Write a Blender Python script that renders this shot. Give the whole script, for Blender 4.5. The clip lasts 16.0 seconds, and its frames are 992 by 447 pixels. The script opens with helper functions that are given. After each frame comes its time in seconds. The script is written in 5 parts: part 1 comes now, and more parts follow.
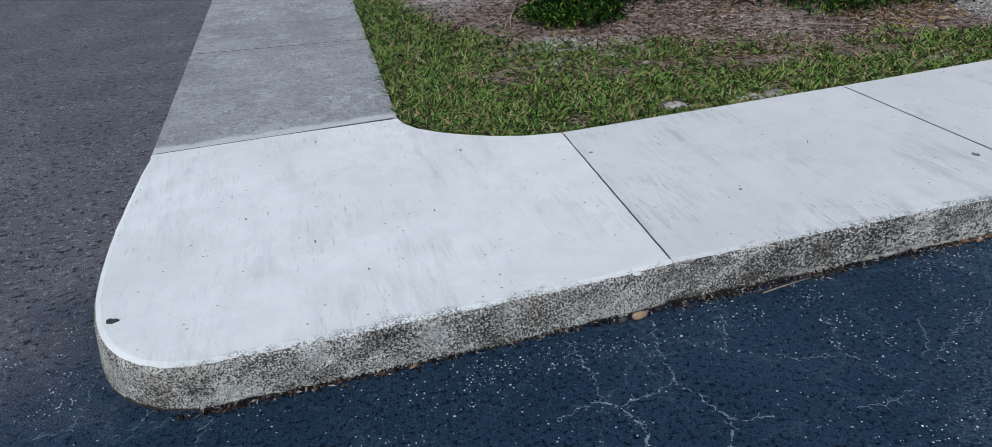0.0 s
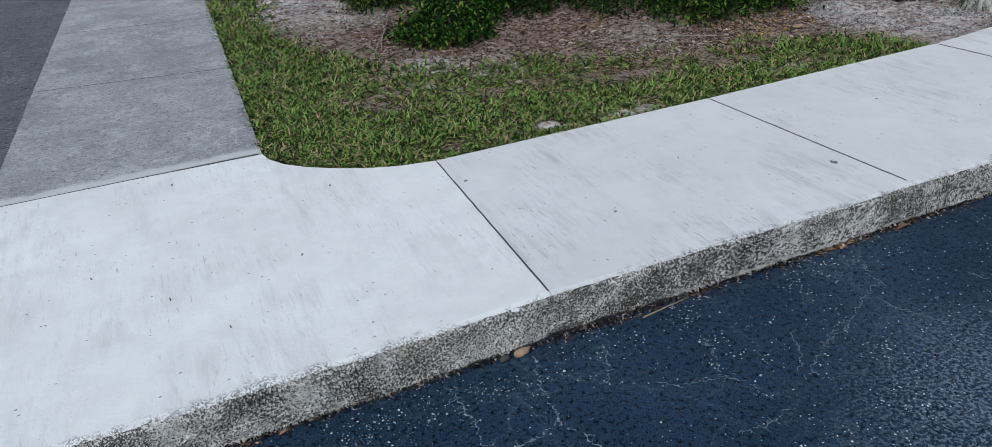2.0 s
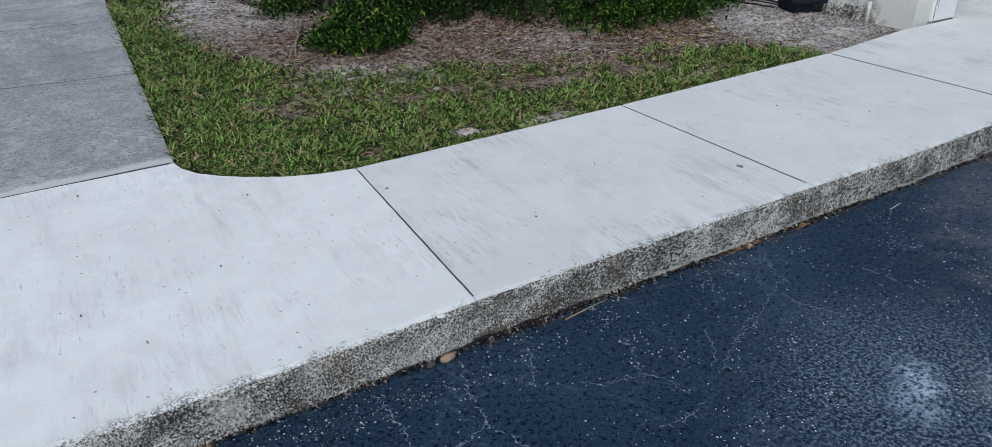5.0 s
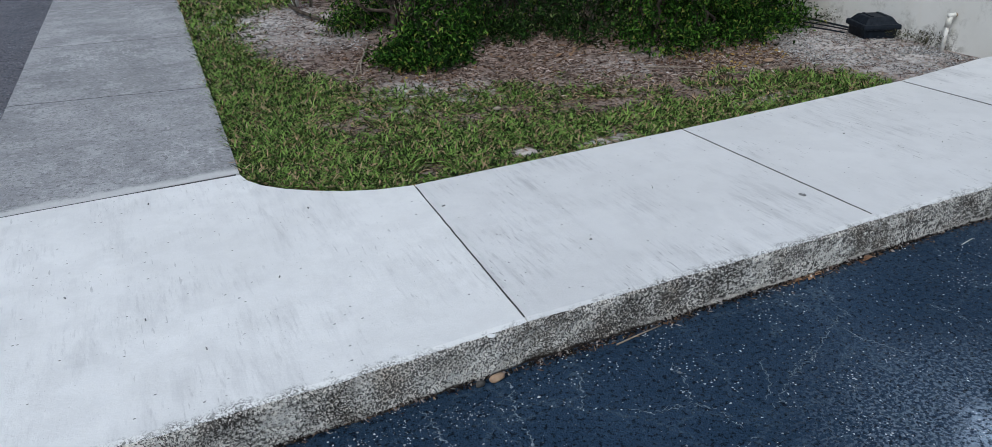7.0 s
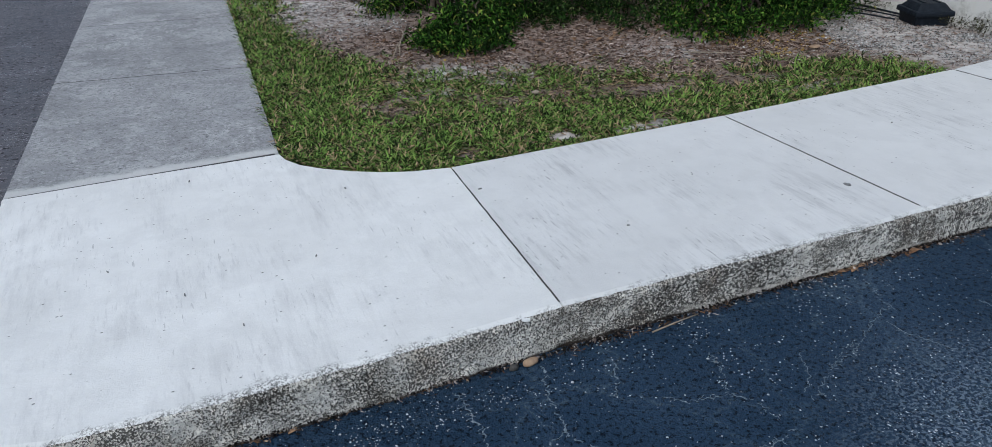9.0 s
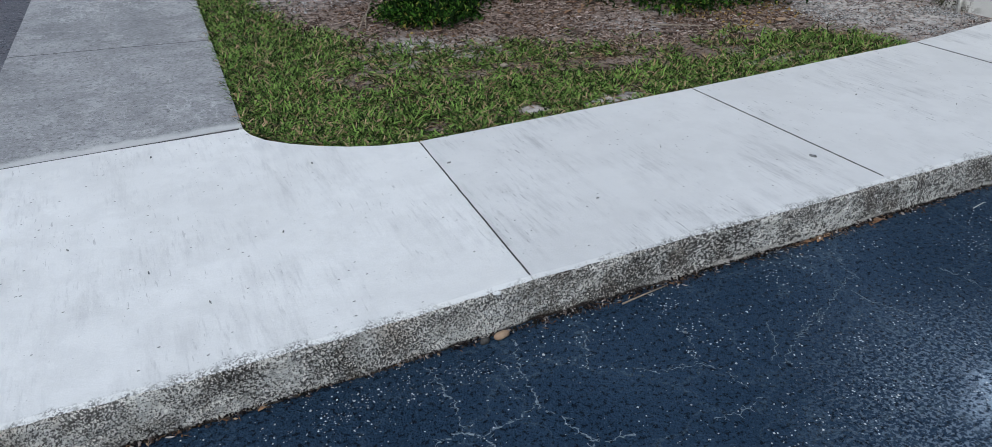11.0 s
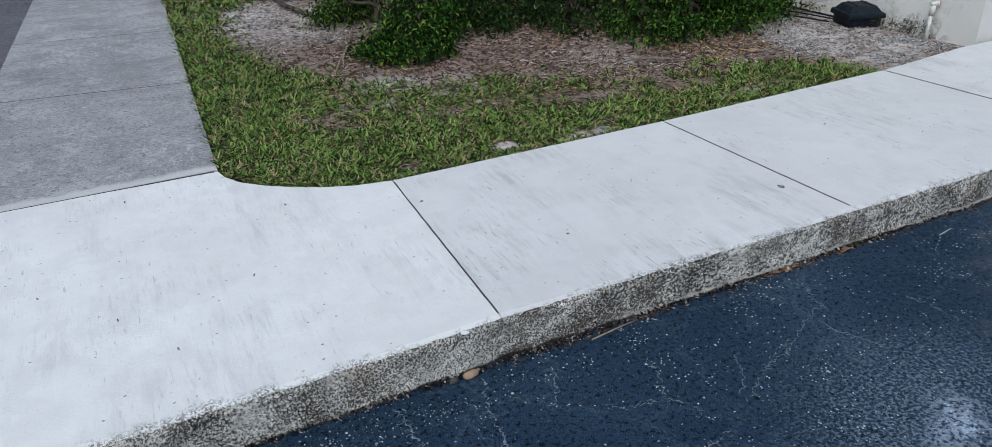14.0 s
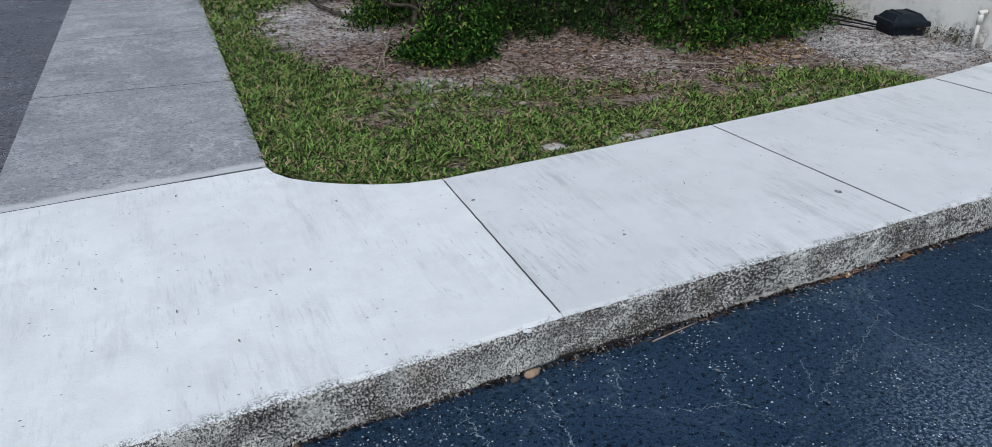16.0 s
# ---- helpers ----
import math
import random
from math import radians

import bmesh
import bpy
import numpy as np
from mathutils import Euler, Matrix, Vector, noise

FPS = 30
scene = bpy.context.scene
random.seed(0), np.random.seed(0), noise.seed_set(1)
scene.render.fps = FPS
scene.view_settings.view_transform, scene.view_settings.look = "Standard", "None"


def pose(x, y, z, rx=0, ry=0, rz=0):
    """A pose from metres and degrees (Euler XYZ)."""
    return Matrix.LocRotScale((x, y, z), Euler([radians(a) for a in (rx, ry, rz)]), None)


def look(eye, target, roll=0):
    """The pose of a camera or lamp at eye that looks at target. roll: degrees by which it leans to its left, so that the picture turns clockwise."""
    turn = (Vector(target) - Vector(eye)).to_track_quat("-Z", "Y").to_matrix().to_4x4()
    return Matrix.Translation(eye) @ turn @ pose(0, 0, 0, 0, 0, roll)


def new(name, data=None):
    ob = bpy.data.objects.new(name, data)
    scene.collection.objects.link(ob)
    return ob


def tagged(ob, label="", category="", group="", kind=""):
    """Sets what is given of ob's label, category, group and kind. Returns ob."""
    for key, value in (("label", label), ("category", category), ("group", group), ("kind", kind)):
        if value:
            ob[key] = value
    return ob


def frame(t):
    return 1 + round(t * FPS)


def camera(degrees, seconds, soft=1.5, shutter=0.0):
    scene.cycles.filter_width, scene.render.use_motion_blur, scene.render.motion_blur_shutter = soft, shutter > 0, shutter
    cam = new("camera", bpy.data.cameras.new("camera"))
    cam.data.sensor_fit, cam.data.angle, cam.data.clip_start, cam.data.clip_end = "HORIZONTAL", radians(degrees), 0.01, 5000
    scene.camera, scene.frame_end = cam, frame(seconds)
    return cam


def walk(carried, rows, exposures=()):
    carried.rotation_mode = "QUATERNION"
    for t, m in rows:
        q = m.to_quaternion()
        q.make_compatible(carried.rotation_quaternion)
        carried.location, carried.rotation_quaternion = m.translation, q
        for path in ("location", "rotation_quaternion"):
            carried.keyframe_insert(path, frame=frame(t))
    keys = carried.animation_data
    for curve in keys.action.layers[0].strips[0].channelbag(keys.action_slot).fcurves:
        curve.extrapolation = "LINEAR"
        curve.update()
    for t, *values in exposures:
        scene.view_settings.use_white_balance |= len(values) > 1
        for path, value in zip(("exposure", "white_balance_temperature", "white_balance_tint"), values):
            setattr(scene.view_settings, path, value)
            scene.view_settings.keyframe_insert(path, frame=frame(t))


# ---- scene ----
cam = camera(65.0, 16.0, soft=0.45)
PATH = [
    (0, (-1.028, -1.85, 1.413), (-0.591, -0.144, 0.465), -3.8),
    (0.1, (-1.012, -1.817, 1.427), (-0.5494, -0.1351, 0.4484), -4.99),
    (0.2, (-0.955, -1.822, 1.425), (-0.4756, -0.1454, 0.446), -7.31),
    (0.3, (-0.928, -1.817, 1.422), (-0.4711, -0.1498, 0.4149), -8.94),
    (0.4, (-0.905, -1.812, 1.411), (-0.3585, -0.1443, 0.4517), -8.47),
    (0.5, (-0.923, -1.804, 1.424), (-0.345, -0.157, 0.447), -8.5),
    (0.8, (-0.925, -1.78, 1.448), (-0.1619, -0.2251, 0.4481), -2.19),
    (1, (-0.908, -1.772, 1.448), (-0.111, -0.199, 0.504), -0.8),
    (1.5, (-0.903, -1.75, 1.437), (-0.045, -0.201, 0.507), -0.9),
    (2, (-0.909, -1.752, 1.436), (-0.219, -0.127, 0.496), -3.6),
    (2.5, (-0.926, -1.752, 1.437), (-0.242, -0.132, 0.484), -2.4),
    (3, (-0.92, -1.746, 1.432), (-0.177, -0.158, 0.47), -2.8),
    (3.5, (-0.906, -1.764, 1.438), (-0.157, -0.184, 0.467), -2.6),
    (4, (-0.927, -1.766, 1.445), (-0.174, -0.174, 0.497), -2.1),
    (4.5, (-0.923, -1.786, 1.456), (-0.115, -0.196, 0.552), -1.7),
    (5, (-0.942, -1.762, 1.456), (-0.057, -0.233, 0.519), -1.3),
    (5.2, (-0.961, -1.767, 1.435), (-0.096, -0.183, 0.574), -0.8),
    (7.3, (-0.916, -1.769, 1.468), (-0.155, -0.151, 0.573), -1.6),
    (7.5, (-0.893, -1.767, 1.455), (-0.081, -0.16, 0.584), -1.8),
    (7.8, (-0.921, -1.763, 1.469), (-0.1166, -0.1538, 0.5952), -3.6),
    (8, (-0.931, -1.782, 1.463), (-0.195, -0.133, 0.604), -2.5),
    (8.5, (-0.942, -1.755, 1.445), (-0.191, -0.152, 0.514), 0.1),
    (9, (-0.934, -1.756, 1.453), (-0.257, -0.117, 0.529), -1.6),
    (9.5, (-0.92, -1.779, 1.447), (-0.223, -0.156, 0.508), -1.4),
    (10, (-0.925, -1.786, 1.436), (-0.119, -0.245, 0.448), -0.2),
    (10.2, (-0.933, -1.768, 1.437), (-0.183, -0.191, 0.461), -0.5),
    (12.3, (-0.93, -1.74, 1.458), (-0.204, -0.158, 0.472), -1.5),
    (12.5, (-0.907, -1.747, 1.464), (-0.188, -0.162, 0.478), -2.1),
    (13, (-0.901, -1.757, 1.462), (-0.13, -0.166, 0.527), -3.5),
    (13.4, (-0.9, -1.788, 1.457), (-0.192, -0.164, 0.53), -3.7),
    (13.5, (-0.889, -1.77, 1.459), (-0.07, -0.178, 0.568), -3.6),
    (13.7, (-0.871, -1.79, 1.477), (0.087, -0.241, 0.649), -4.3),
    (14, (-0.864, -1.784, 1.475), (-0.093, -0.181, 0.56), -1.9),
    (14.1, (-0.907, -1.755, 1.466), (-0.03, -0.147, 0.664), -1.8),
    (14.3, (-0.9, -1.798, 1.462), (0.0143, -0.2105, 0.6597), -3.44),
    (14.5, (-0.884, -1.792, 1.469), (0.146, -0.288, 0.646), -3.4),
    (14.7, (-0.889, -1.803, 1.467), (0.1564, -0.3214, 0.6238), -4.75),
    (15, (-0.898, -1.803, 1.472), (-0.004, -0.209, 0.659), -5.1),
    (15.2, (-0.901, -1.795, 1.464), (-0.0639, -0.1747, 0.6433), -6.01),
    (15.5, (-0.919, -1.793, 1.461), (-0.07, -0.193, 0.612), -6.0),
    (15.8, (-0.963, -1.77, 1.458), (-0.1405, -0.1653, 0.5929), -2.63),
    (16, (-0.991, -1.713, 1.437), (-0.251, -0.085, 0.542), -1.4),
]
walk(cam, [(t, look(eye, target, roll)) for t, eye, target, roll in PATH], [(0.0, 0.16, 6000, 4), (5.0, 0.12, 6000, 4), (9.0, 0.15, 6000, 4), (13.0, 0.14, 6000, 4), (13.6, 0.12, 6000, 4), (14.4, 0.27, 6000, 4), (16.0, 0.25, 6000, 4)])

# ---- sky, sun ----
SUN_UP, SUN_ROT = radians(56), radians(228)
world = bpy.data.worlds.new("sky")
scene.world = world
world.use_nodes = True
wn = world.node_tree
sky = wn.nodes.new("ShaderNodeTexSky")
sky.sky_type, sky.sun_disc = "NISHITA", False
sky.sun_elevation, sky.sun_rotation = SUN_UP, SUN_ROT
sky.air_density, sky.dust_density = 1.0, 3.0
wn.links.new(sky.outputs[0], wn.nodes["Background"].inputs[0])
wn.nodes["Background"].inputs[1].default_value = 0.105
sun = new("sun", bpy.data.lights.new("sun", "SUN"))
sun.data.energy, sun.data.angle, sun.data.color = 1.35, radians(35), (1.0, 0.97, 0.93)
sun_way = Vector((math.sin(SUN_ROT) * math.cos(SUN_UP), math.cos(SUN_ROT) * math.cos(SUN_UP), math.sin(SUN_UP)))
sun.matrix_world = look(sun_way * 40, (0, 0, 0))

# ---- materials ----


class Paint:
    """A node material with short ways to add its nodes; places are in metres of the world."""

    def __init__(self, name, rough=0.9, spec=0.3):
        self.mat = bpy.data.materials.new(name)
        self.mat.use_nodes = True
        self.nt = self.mat.node_tree
        self.bsdf = self.nt.nodes["Principled BSDF"]
        self.bsdf.inputs["Roughness"].default_value = rough
        self.bsdf.inputs["Specular IOR Level"].default_value = spec
        geo = self.nt.nodes.new("ShaderNodeNewGeometry")
        self.pos, self.island = geo.outputs["Position"], geo.outputs["Random Per Island"]

    def put(self, value, socket):
        if isinstance(value, bpy.types.NodeSocket):
            self.nt.links.new(value, socket)
        elif isinstance(value, tuple) and len(value) == 3 and socket.type == "RGBA":
            socket.default_value = (*value, 1)
        else:
            socket.default_value = value

    def map(self, scale=(1, 1, 1), turn=0.0, move=(0, 0, 0), vec=None):
        n = self.nt.nodes.new("ShaderNodeMapping")
        self.put(vec or self.pos, n.inputs[0])
        n.inputs["Location"].default_value = move
        n.inputs["Rotation"].default_value = (0, 0, radians(turn))
        n.inputs["Scale"].default_value = scale
        return n.outputs[0]

    def noise(self, scale, detail=4.0, rough=0.55, vec=None, colour=False, bend=0.0):
        n = self.nt.nodes.new("ShaderNodeTexNoise")
        self.put(vec or self.pos, n.inputs["Vector"])
        n.inputs["Scale"].default_value, n.inputs["Detail"].default_value = scale, detail
        n.inputs["Roughness"].default_value, n.inputs["Distortion"].default_value = rough, bend
        return n.outputs["Color" if colour else "Fac"]

    def cells(self, scale, feature="F1", vec=None, out="Distance"):
        n = self.nt.nodes.new("ShaderNodeTexVoronoi")
        n.feature = feature
        self.put(vec or self.pos, n.inputs["Vector"])
        n.inputs["Scale"].default_value = scale
        return n.outputs[out]

    def ramp(self, fac, *stops):
        n = self.nt.nodes.new("ShaderNodeValToRGB")
        self.put(fac, n.inputs[0])
        e = n.color_ramp.elements
        while len(e) < len(stops):
            e.new(0.5)
        for el, (p, c) in zip(e, stops):
            el.position = p
            el.color = (c, c, c, 1) if isinstance(c, (int, float)) else (*c, 1)
        return n.outputs[0]

    def mix(self, fac, a, b, mode="MIX"):
        n = self.nt.nodes.new("ShaderNodeMix")
        n.data_type, n.blend_type = "RGBA", mode
        self.put(fac, n.inputs[0]), self.put(a, n.inputs[6]), self.put(b, n.inputs[7])
        return n.outputs[2]

    def calc(self, op, a, b=0.0, clamp=False):
        n = self.nt.nodes.new("ShaderNodeMath")
        n.operation, n.use_clamp = op, clamp
        self.put(a, n.inputs[0]), self.put(b, n.inputs[1])
        return n.outputs[0]

    def axis(self, which):
        n = self.nt.nodes.new("ShaderNodeSeparateXYZ")
        self.put(self.pos, n.inputs[0])
        return n.outputs[which]

    def near(self, x, y, inner, outer):
        """1 within inner metres of a place of the ground, 0 past outer."""
        n = self.nt.nodes.new("ShaderNodeVectorMath")
        n.operation = "DISTANCE"
        flat = self.map((1, 1, 0))
        wobble = self.nt.nodes.new("ShaderNodeVectorMath")
        wobble.operation = "MULTIPLY_ADD"
        self.put(self.noise(9, 4, colour=True), wobble.inputs[0])
        wobble.inputs[1].default_value = (0.16, 0.16, 0)
        self.put(flat, wobble.inputs[2])
        self.put(wobble.outputs[0], n.inputs[0])
        n.inputs[1].default_value = (x + 0.08, y + 0.08, 0)
        m = self.nt.nodes.new("ShaderNodeMapRange")
        m.interpolation_type = "SMOOTHSTEP"
        self.put(n.outputs["Value"], m.inputs[0])
        m.inputs[1].default_value, m.inputs[2].default_value = inner, outer
        m.inputs[3].default_value, m.inputs[4].default_value = 1, 0
        return m.outputs[0]

    def random(self):
        return self.nt.nodes.new("ShaderNodeObjectInfo").outputs["Random"]

    def colour(self, c):
        self.put(c, self.bsdf.inputs["Base Color"])
        return self

    def rough(self, r):
        self.put(r, self.bsdf.inputs["Roughness"])
        return self

    def bump(self, height, depth, strength=1.0):
        n = self.nt.nodes.new("ShaderNodeBump")
        n.inputs["Strength"].default_value, n.inputs["Distance"].default_value = strength, depth
        self.put(height, n.inputs["Height"])
        old = self.bsdf.inputs["Normal"].links
        if old:
            self.put(old[0].from_socket, n.inputs["Normal"])
        self.put(n.outputs[0], self.bsdf.inputs["Normal"])
        return self


def asphalt_paint():
    p = Paint("sealed_asphalt", 0.6, 0.085)
    grain = p.noise(230, 3, 0.6)
    stones = p.cells(150)
    old = p.calc("ADD", p.calc("MULTIPLY", p.calc("SUBTRACT", p.axis(1), p.axis(0)), 0.8), p.calc("ADD", p.calc("MULTIPLY", p.noise(2.2, 6, 0.7), 1.6), -2.15), True)
    seal = p.mix(p.ramp(p.noise(1.3, 5), (0.35, 0), (0.7, 1)), (0.0155, 0.034, 0.064), (0.026, 0.051, 0.091))
    seal = p.mix(p.ramp(grain, (0.54, 0), (0.66, 0.6)), seal, (0.04, 0.07, 0.115))
    seal = p.mix(p.ramp(p.noise(70, 5, 0.75), (0.54, 0), (0.6, 0.5)), seal, (0.045, 0.078, 0.125))
    # near-black hollows: shade between the bumps, put into the seal's colour
    seal = p.mix(p.ramp(p.noise(62, 5, 0.72), (0.42, 0.97), (0.46, 0)), seal, (0.002, 0.005, 0.012))
    aged = p.mix(p.ramp(p.noise(1.7, 6), (0.3, 0), (0.7, 1)), (0.105, 0.105, 0.122), (0.16, 0.158, 0.178))
    aged = p.mix(p.ramp(p.noise(26, 5, 0.74, p.map((1, 1.5, 1), 30), bend=0.8), (0.415, 1), (0.44, 0)), aged, (0.012, 0.012, 0.016))
    aged = p.mix(p.ramp(p.noise(40, 5, 0.76), (0.56, 0), (0.59, 0.7)), aged, (0.35, 0.345, 0.35))
    # pale rims painted as glints on the bumps, stronger towards +x
    glint_web = p.ramp(p.noise(56, 3, 0.6), (0.475, 0), (0.5, 1), (0.525, 0))
    glint_web = p.calc("MULTIPLY", glint_web, p.ramp(p.calc("ADD", p.noise(1.4, 4), p.calc("MULTIPLY", p.axis(0), 0.15)), (0.5, 0.0), (0.95, 0.7)))
    seal = p.mix(glint_web, seal, (0.14, 0.195, 0.265))
    # on the far side of the lane the seal has worn off as well
    lane = p.calc("ADD", p.calc("MULTIPLY", p.axis(0), 1.0), p.calc("MULTIPLY", p.axis(1), -1.35))
    lane = p.calc("ADD", p.calc("MULTIPLY", lane, 2.0), p.calc("ADD", p.calc("MULTIPLY", p.noise(3.0, 7, 0.75), 5.0), -7.1), True)
    old = p.calc("MAXIMUM", old, p.calc("MULTIPLY", lane, 0.55))
    base = p.mix(old, seal, aged)
    # worn stretch where the seal has rubbed off the stones
    worn = p.calc("MULTIPLY", p.near(0.95, -1.0, 0.2, 0.72), p.ramp(p.noise(88, 3, 0.65), (0.515, 0), (0.54, 1)), True)
    base = p.mix(p.calc("MULTIPLY", worn, 0.6), base, (0.27, 0.335, 0.41))
    # powdery pale spills
    fleck = p.ramp(p.noise(60, 4, 0.7), (0.47, 0), (0.51, 1))
    for x, y, r, k in ((0.94, -0.885, 0.085, 1.0), (0.98, -0.82, 0.1, 0.6), (0.86, -0.93, 0.11, 0.5), (1.1, -1.0, 0.065, 0.7), (1.17, -0.975, 0.06, 0.6), (1.24, -1.07, 0.085, 0.85), (1.2, -1.15, 0.075, 0.7), (0.95, -1.13, 0.07, 0.6)):
        spill = p.calc("MULTIPLY", p.calc("MULTIPLY", p.near(x, y, 0.0, r), fleck), k, True)
        base = p.mix(spill, base, (0.5, 0.61, 0.74))
    # fine crazing with grey dust in it
    bent = p.nt.nodes.new("ShaderNodeVectorMath")
    bent.operation = "MULTIPLY_ADD"
    p.put(p.noise(7, 5, 0.65, colour=True), bent.inputs[0])
    bent.inputs[1].default_value = (0.28, 0.28, 0.28)
    p.put(p.map((1, 1, 0)), bent.inputs[2])
    craze = p.ramp(p.cells(2.6, "DISTANCE_TO_EDGE", bent.outputs[0]), (0.0, 1), (0.03, 0))
    craze = p.calc("MULTIPLY", craze, p.ramp(p.noise(60, 3, 0.7), (0.42, 0), (0.58, 1)))
    craze = p.calc("MULTIPLY", craze, p.ramp(p.noise(1.6, 3), (0.38, 0.12), (0.62, 0.75)))
    base = p.mix(p.calc("MULTIPLY", craze, 0.8), base, (0.12, 0.165, 0.20))
    # single pale stones
    ragged = p.nt.nodes.new("ShaderNodeVectorMath")
    ragged.operation = "MULTIPLY_ADD"
    p.put(p.noise(260, 2, colour=True), ragged.inputs[0])
    ragged.inputs[1].default_value = (0.006, 0.006, 0.006)
    p.put(p.map((1, 1, 0)), ragged.inputs[2])
    crowd = p.noise(3.4, 5, 0.7)
    dots = 0.0
    for scale, rare, often, size in ((42, 0.995, 0.86, 0.19), (64, 0.993, 0.74, 0.22), (105, 0.99, 0.55, 0.27)):
        pick = p.calc("GREATER_THAN", p.cells(scale, vec=ragged.outputs[0], out="Color"), p.ramp(crowd, (0.46, rare), (0.65, often)))
        dot = p.calc("MULTIPLY", p.ramp(p.cells(scale, vec=ragged.outputs[0]), (size * 0.7, 1), (size * 1.25, 0)), pick)
        base = p.mix(p.calc("MULTIPLY", dot, 0.95), base, (0.8, 0.85, 0.9))
        dots = p.calc("MAXIMUM", dots, dot)
    p.colour(base).rough(p.ramp(p.noise(40, 3), (0.3, 0.5), (0.7, 0.7)))
    p.bump(p.noise(120, 4, 0.65), 0.008, 1.0).bump(stones, 0.005, 0.8).bump(dots, 0.003).bump(craze, -0.004)
    return p.mat


def pale_concrete(name, edge=True, soil=0.0):
    p = Paint(name, 0.88, 0.25)
    cloud, mid = p.noise(1.6, 6, 0.6), p.noise(9, 6, 0.62)
    base = p.mix(p.ramp(cloud, (0.35, 0), (0.68, 1)), (0.70, 0.70, 0.69), (0.80, 0.80, 0.79))
    base = p.mix(p.ramp(mid, (0.40, 0.3), (0.56, 0)), base, (0.60, 0.60, 0.595))
    base = p.mix(soil, base, (0.42, 0.42, 0.43))
    base = p.mix(p.calc("MULTIPLY", p.random(), 0.1), base, (0.55, 0.55, 0.55))
    # brushed scuffs
    for turn, scale, low, high, k in ((9, (15, 2.0, 1), 0.51, 0.66, 0.36 if soil else 0.2), (-14, (10, 1.5, 1), 0.51, 0.66, 0.34 if soil else 0.2), (16, (44, 5.5, 1), 0.56, 0.64, 0.42 if soil else 0.22)):
        streak = p.ramp(p.noise(1.7, 5, 0.7, p.map(scale, turn)), (low, 0), (high, 1))
        streak = p.calc("MULTIPLY", streak, p.ramp(p.noise(2.6, 3), (0.44, 0), (0.6, k)))
        base = p.mix(streak, base, (0.36, 0.36, 0.37))
    scratch = p.ramp(p.noise(2.0, 2, 0.5, p.map((60, 7, 1), 14)), (0.67, 0), (0.71, 1))
    scratch = p.calc("MULTIPLY", scratch, p.ramp(p.noise(4, 3), (0.5, 0), (0.62, 0.7 if soil else 0.4)))
    base = p.mix(scratch, base, (0.2, 0.2, 0.21))
    # pits and crumbs
    pick = p.calc("GREATER_THAN", p.cells(30, vec=p.map((1, 1.5, 1), 30), out="Color"), 0.74)
    pits = p.calc("MULTIPLY", p.ramp(p.cells(30, vec=p.map((1, 1.5, 1), 30)), (0.08, 1), (0.15, 0)), pick)
    base = p.mix(p.calc("MULTIPLY", pits, 0.85), base, (0.12, 0.12, 0.12))
    tiny = p.calc("MULTIPLY", p.ramp(p.cells(85), (0.1, 1), (0.2, 0)), p.calc("GREATER_THAN", p.cells(85, out="Color"), p.ramp(p.noise(4, 4), (0.4, 0.97), (0.65, 0.72))))
    base = p.mix(p.calc("MULTIPLY", tiny, 0.45), base, (0.2, 0.2, 0.2))
    if edge:
        # black lichen creeping over the worn arris
        reach = p.calc("ADD", p.calc("MULTIPLY", p.axis(1), -13.0), p.calc("ADD", p.calc("MULTIPLY", p.noise(24, 4, 0.7), 1.5), p.calc("MULTIPLY", p.noise(3.0, 3, 0.6), 1.0)))
        lichen = p.calc("MULTIPLY", p.ramp(p.calc("ADD", reach, -0.82), (0.35, 0), (0.8, 1)), p.ramp(p.noise(150, 3, 0.7), (0.47, 0), (0.53, 1)))
        base = p.mix(p.calc("MULTIPLY", lichen, 0.85), base, (0.09, 0.09, 0.085))
    p.colour(base)
    p.bump(p.noise(160, 4, 0.65), 0.0025, 0.5).bump(mid, 0.006, 0.4).bump(pits, -0.003)
    return p.mat


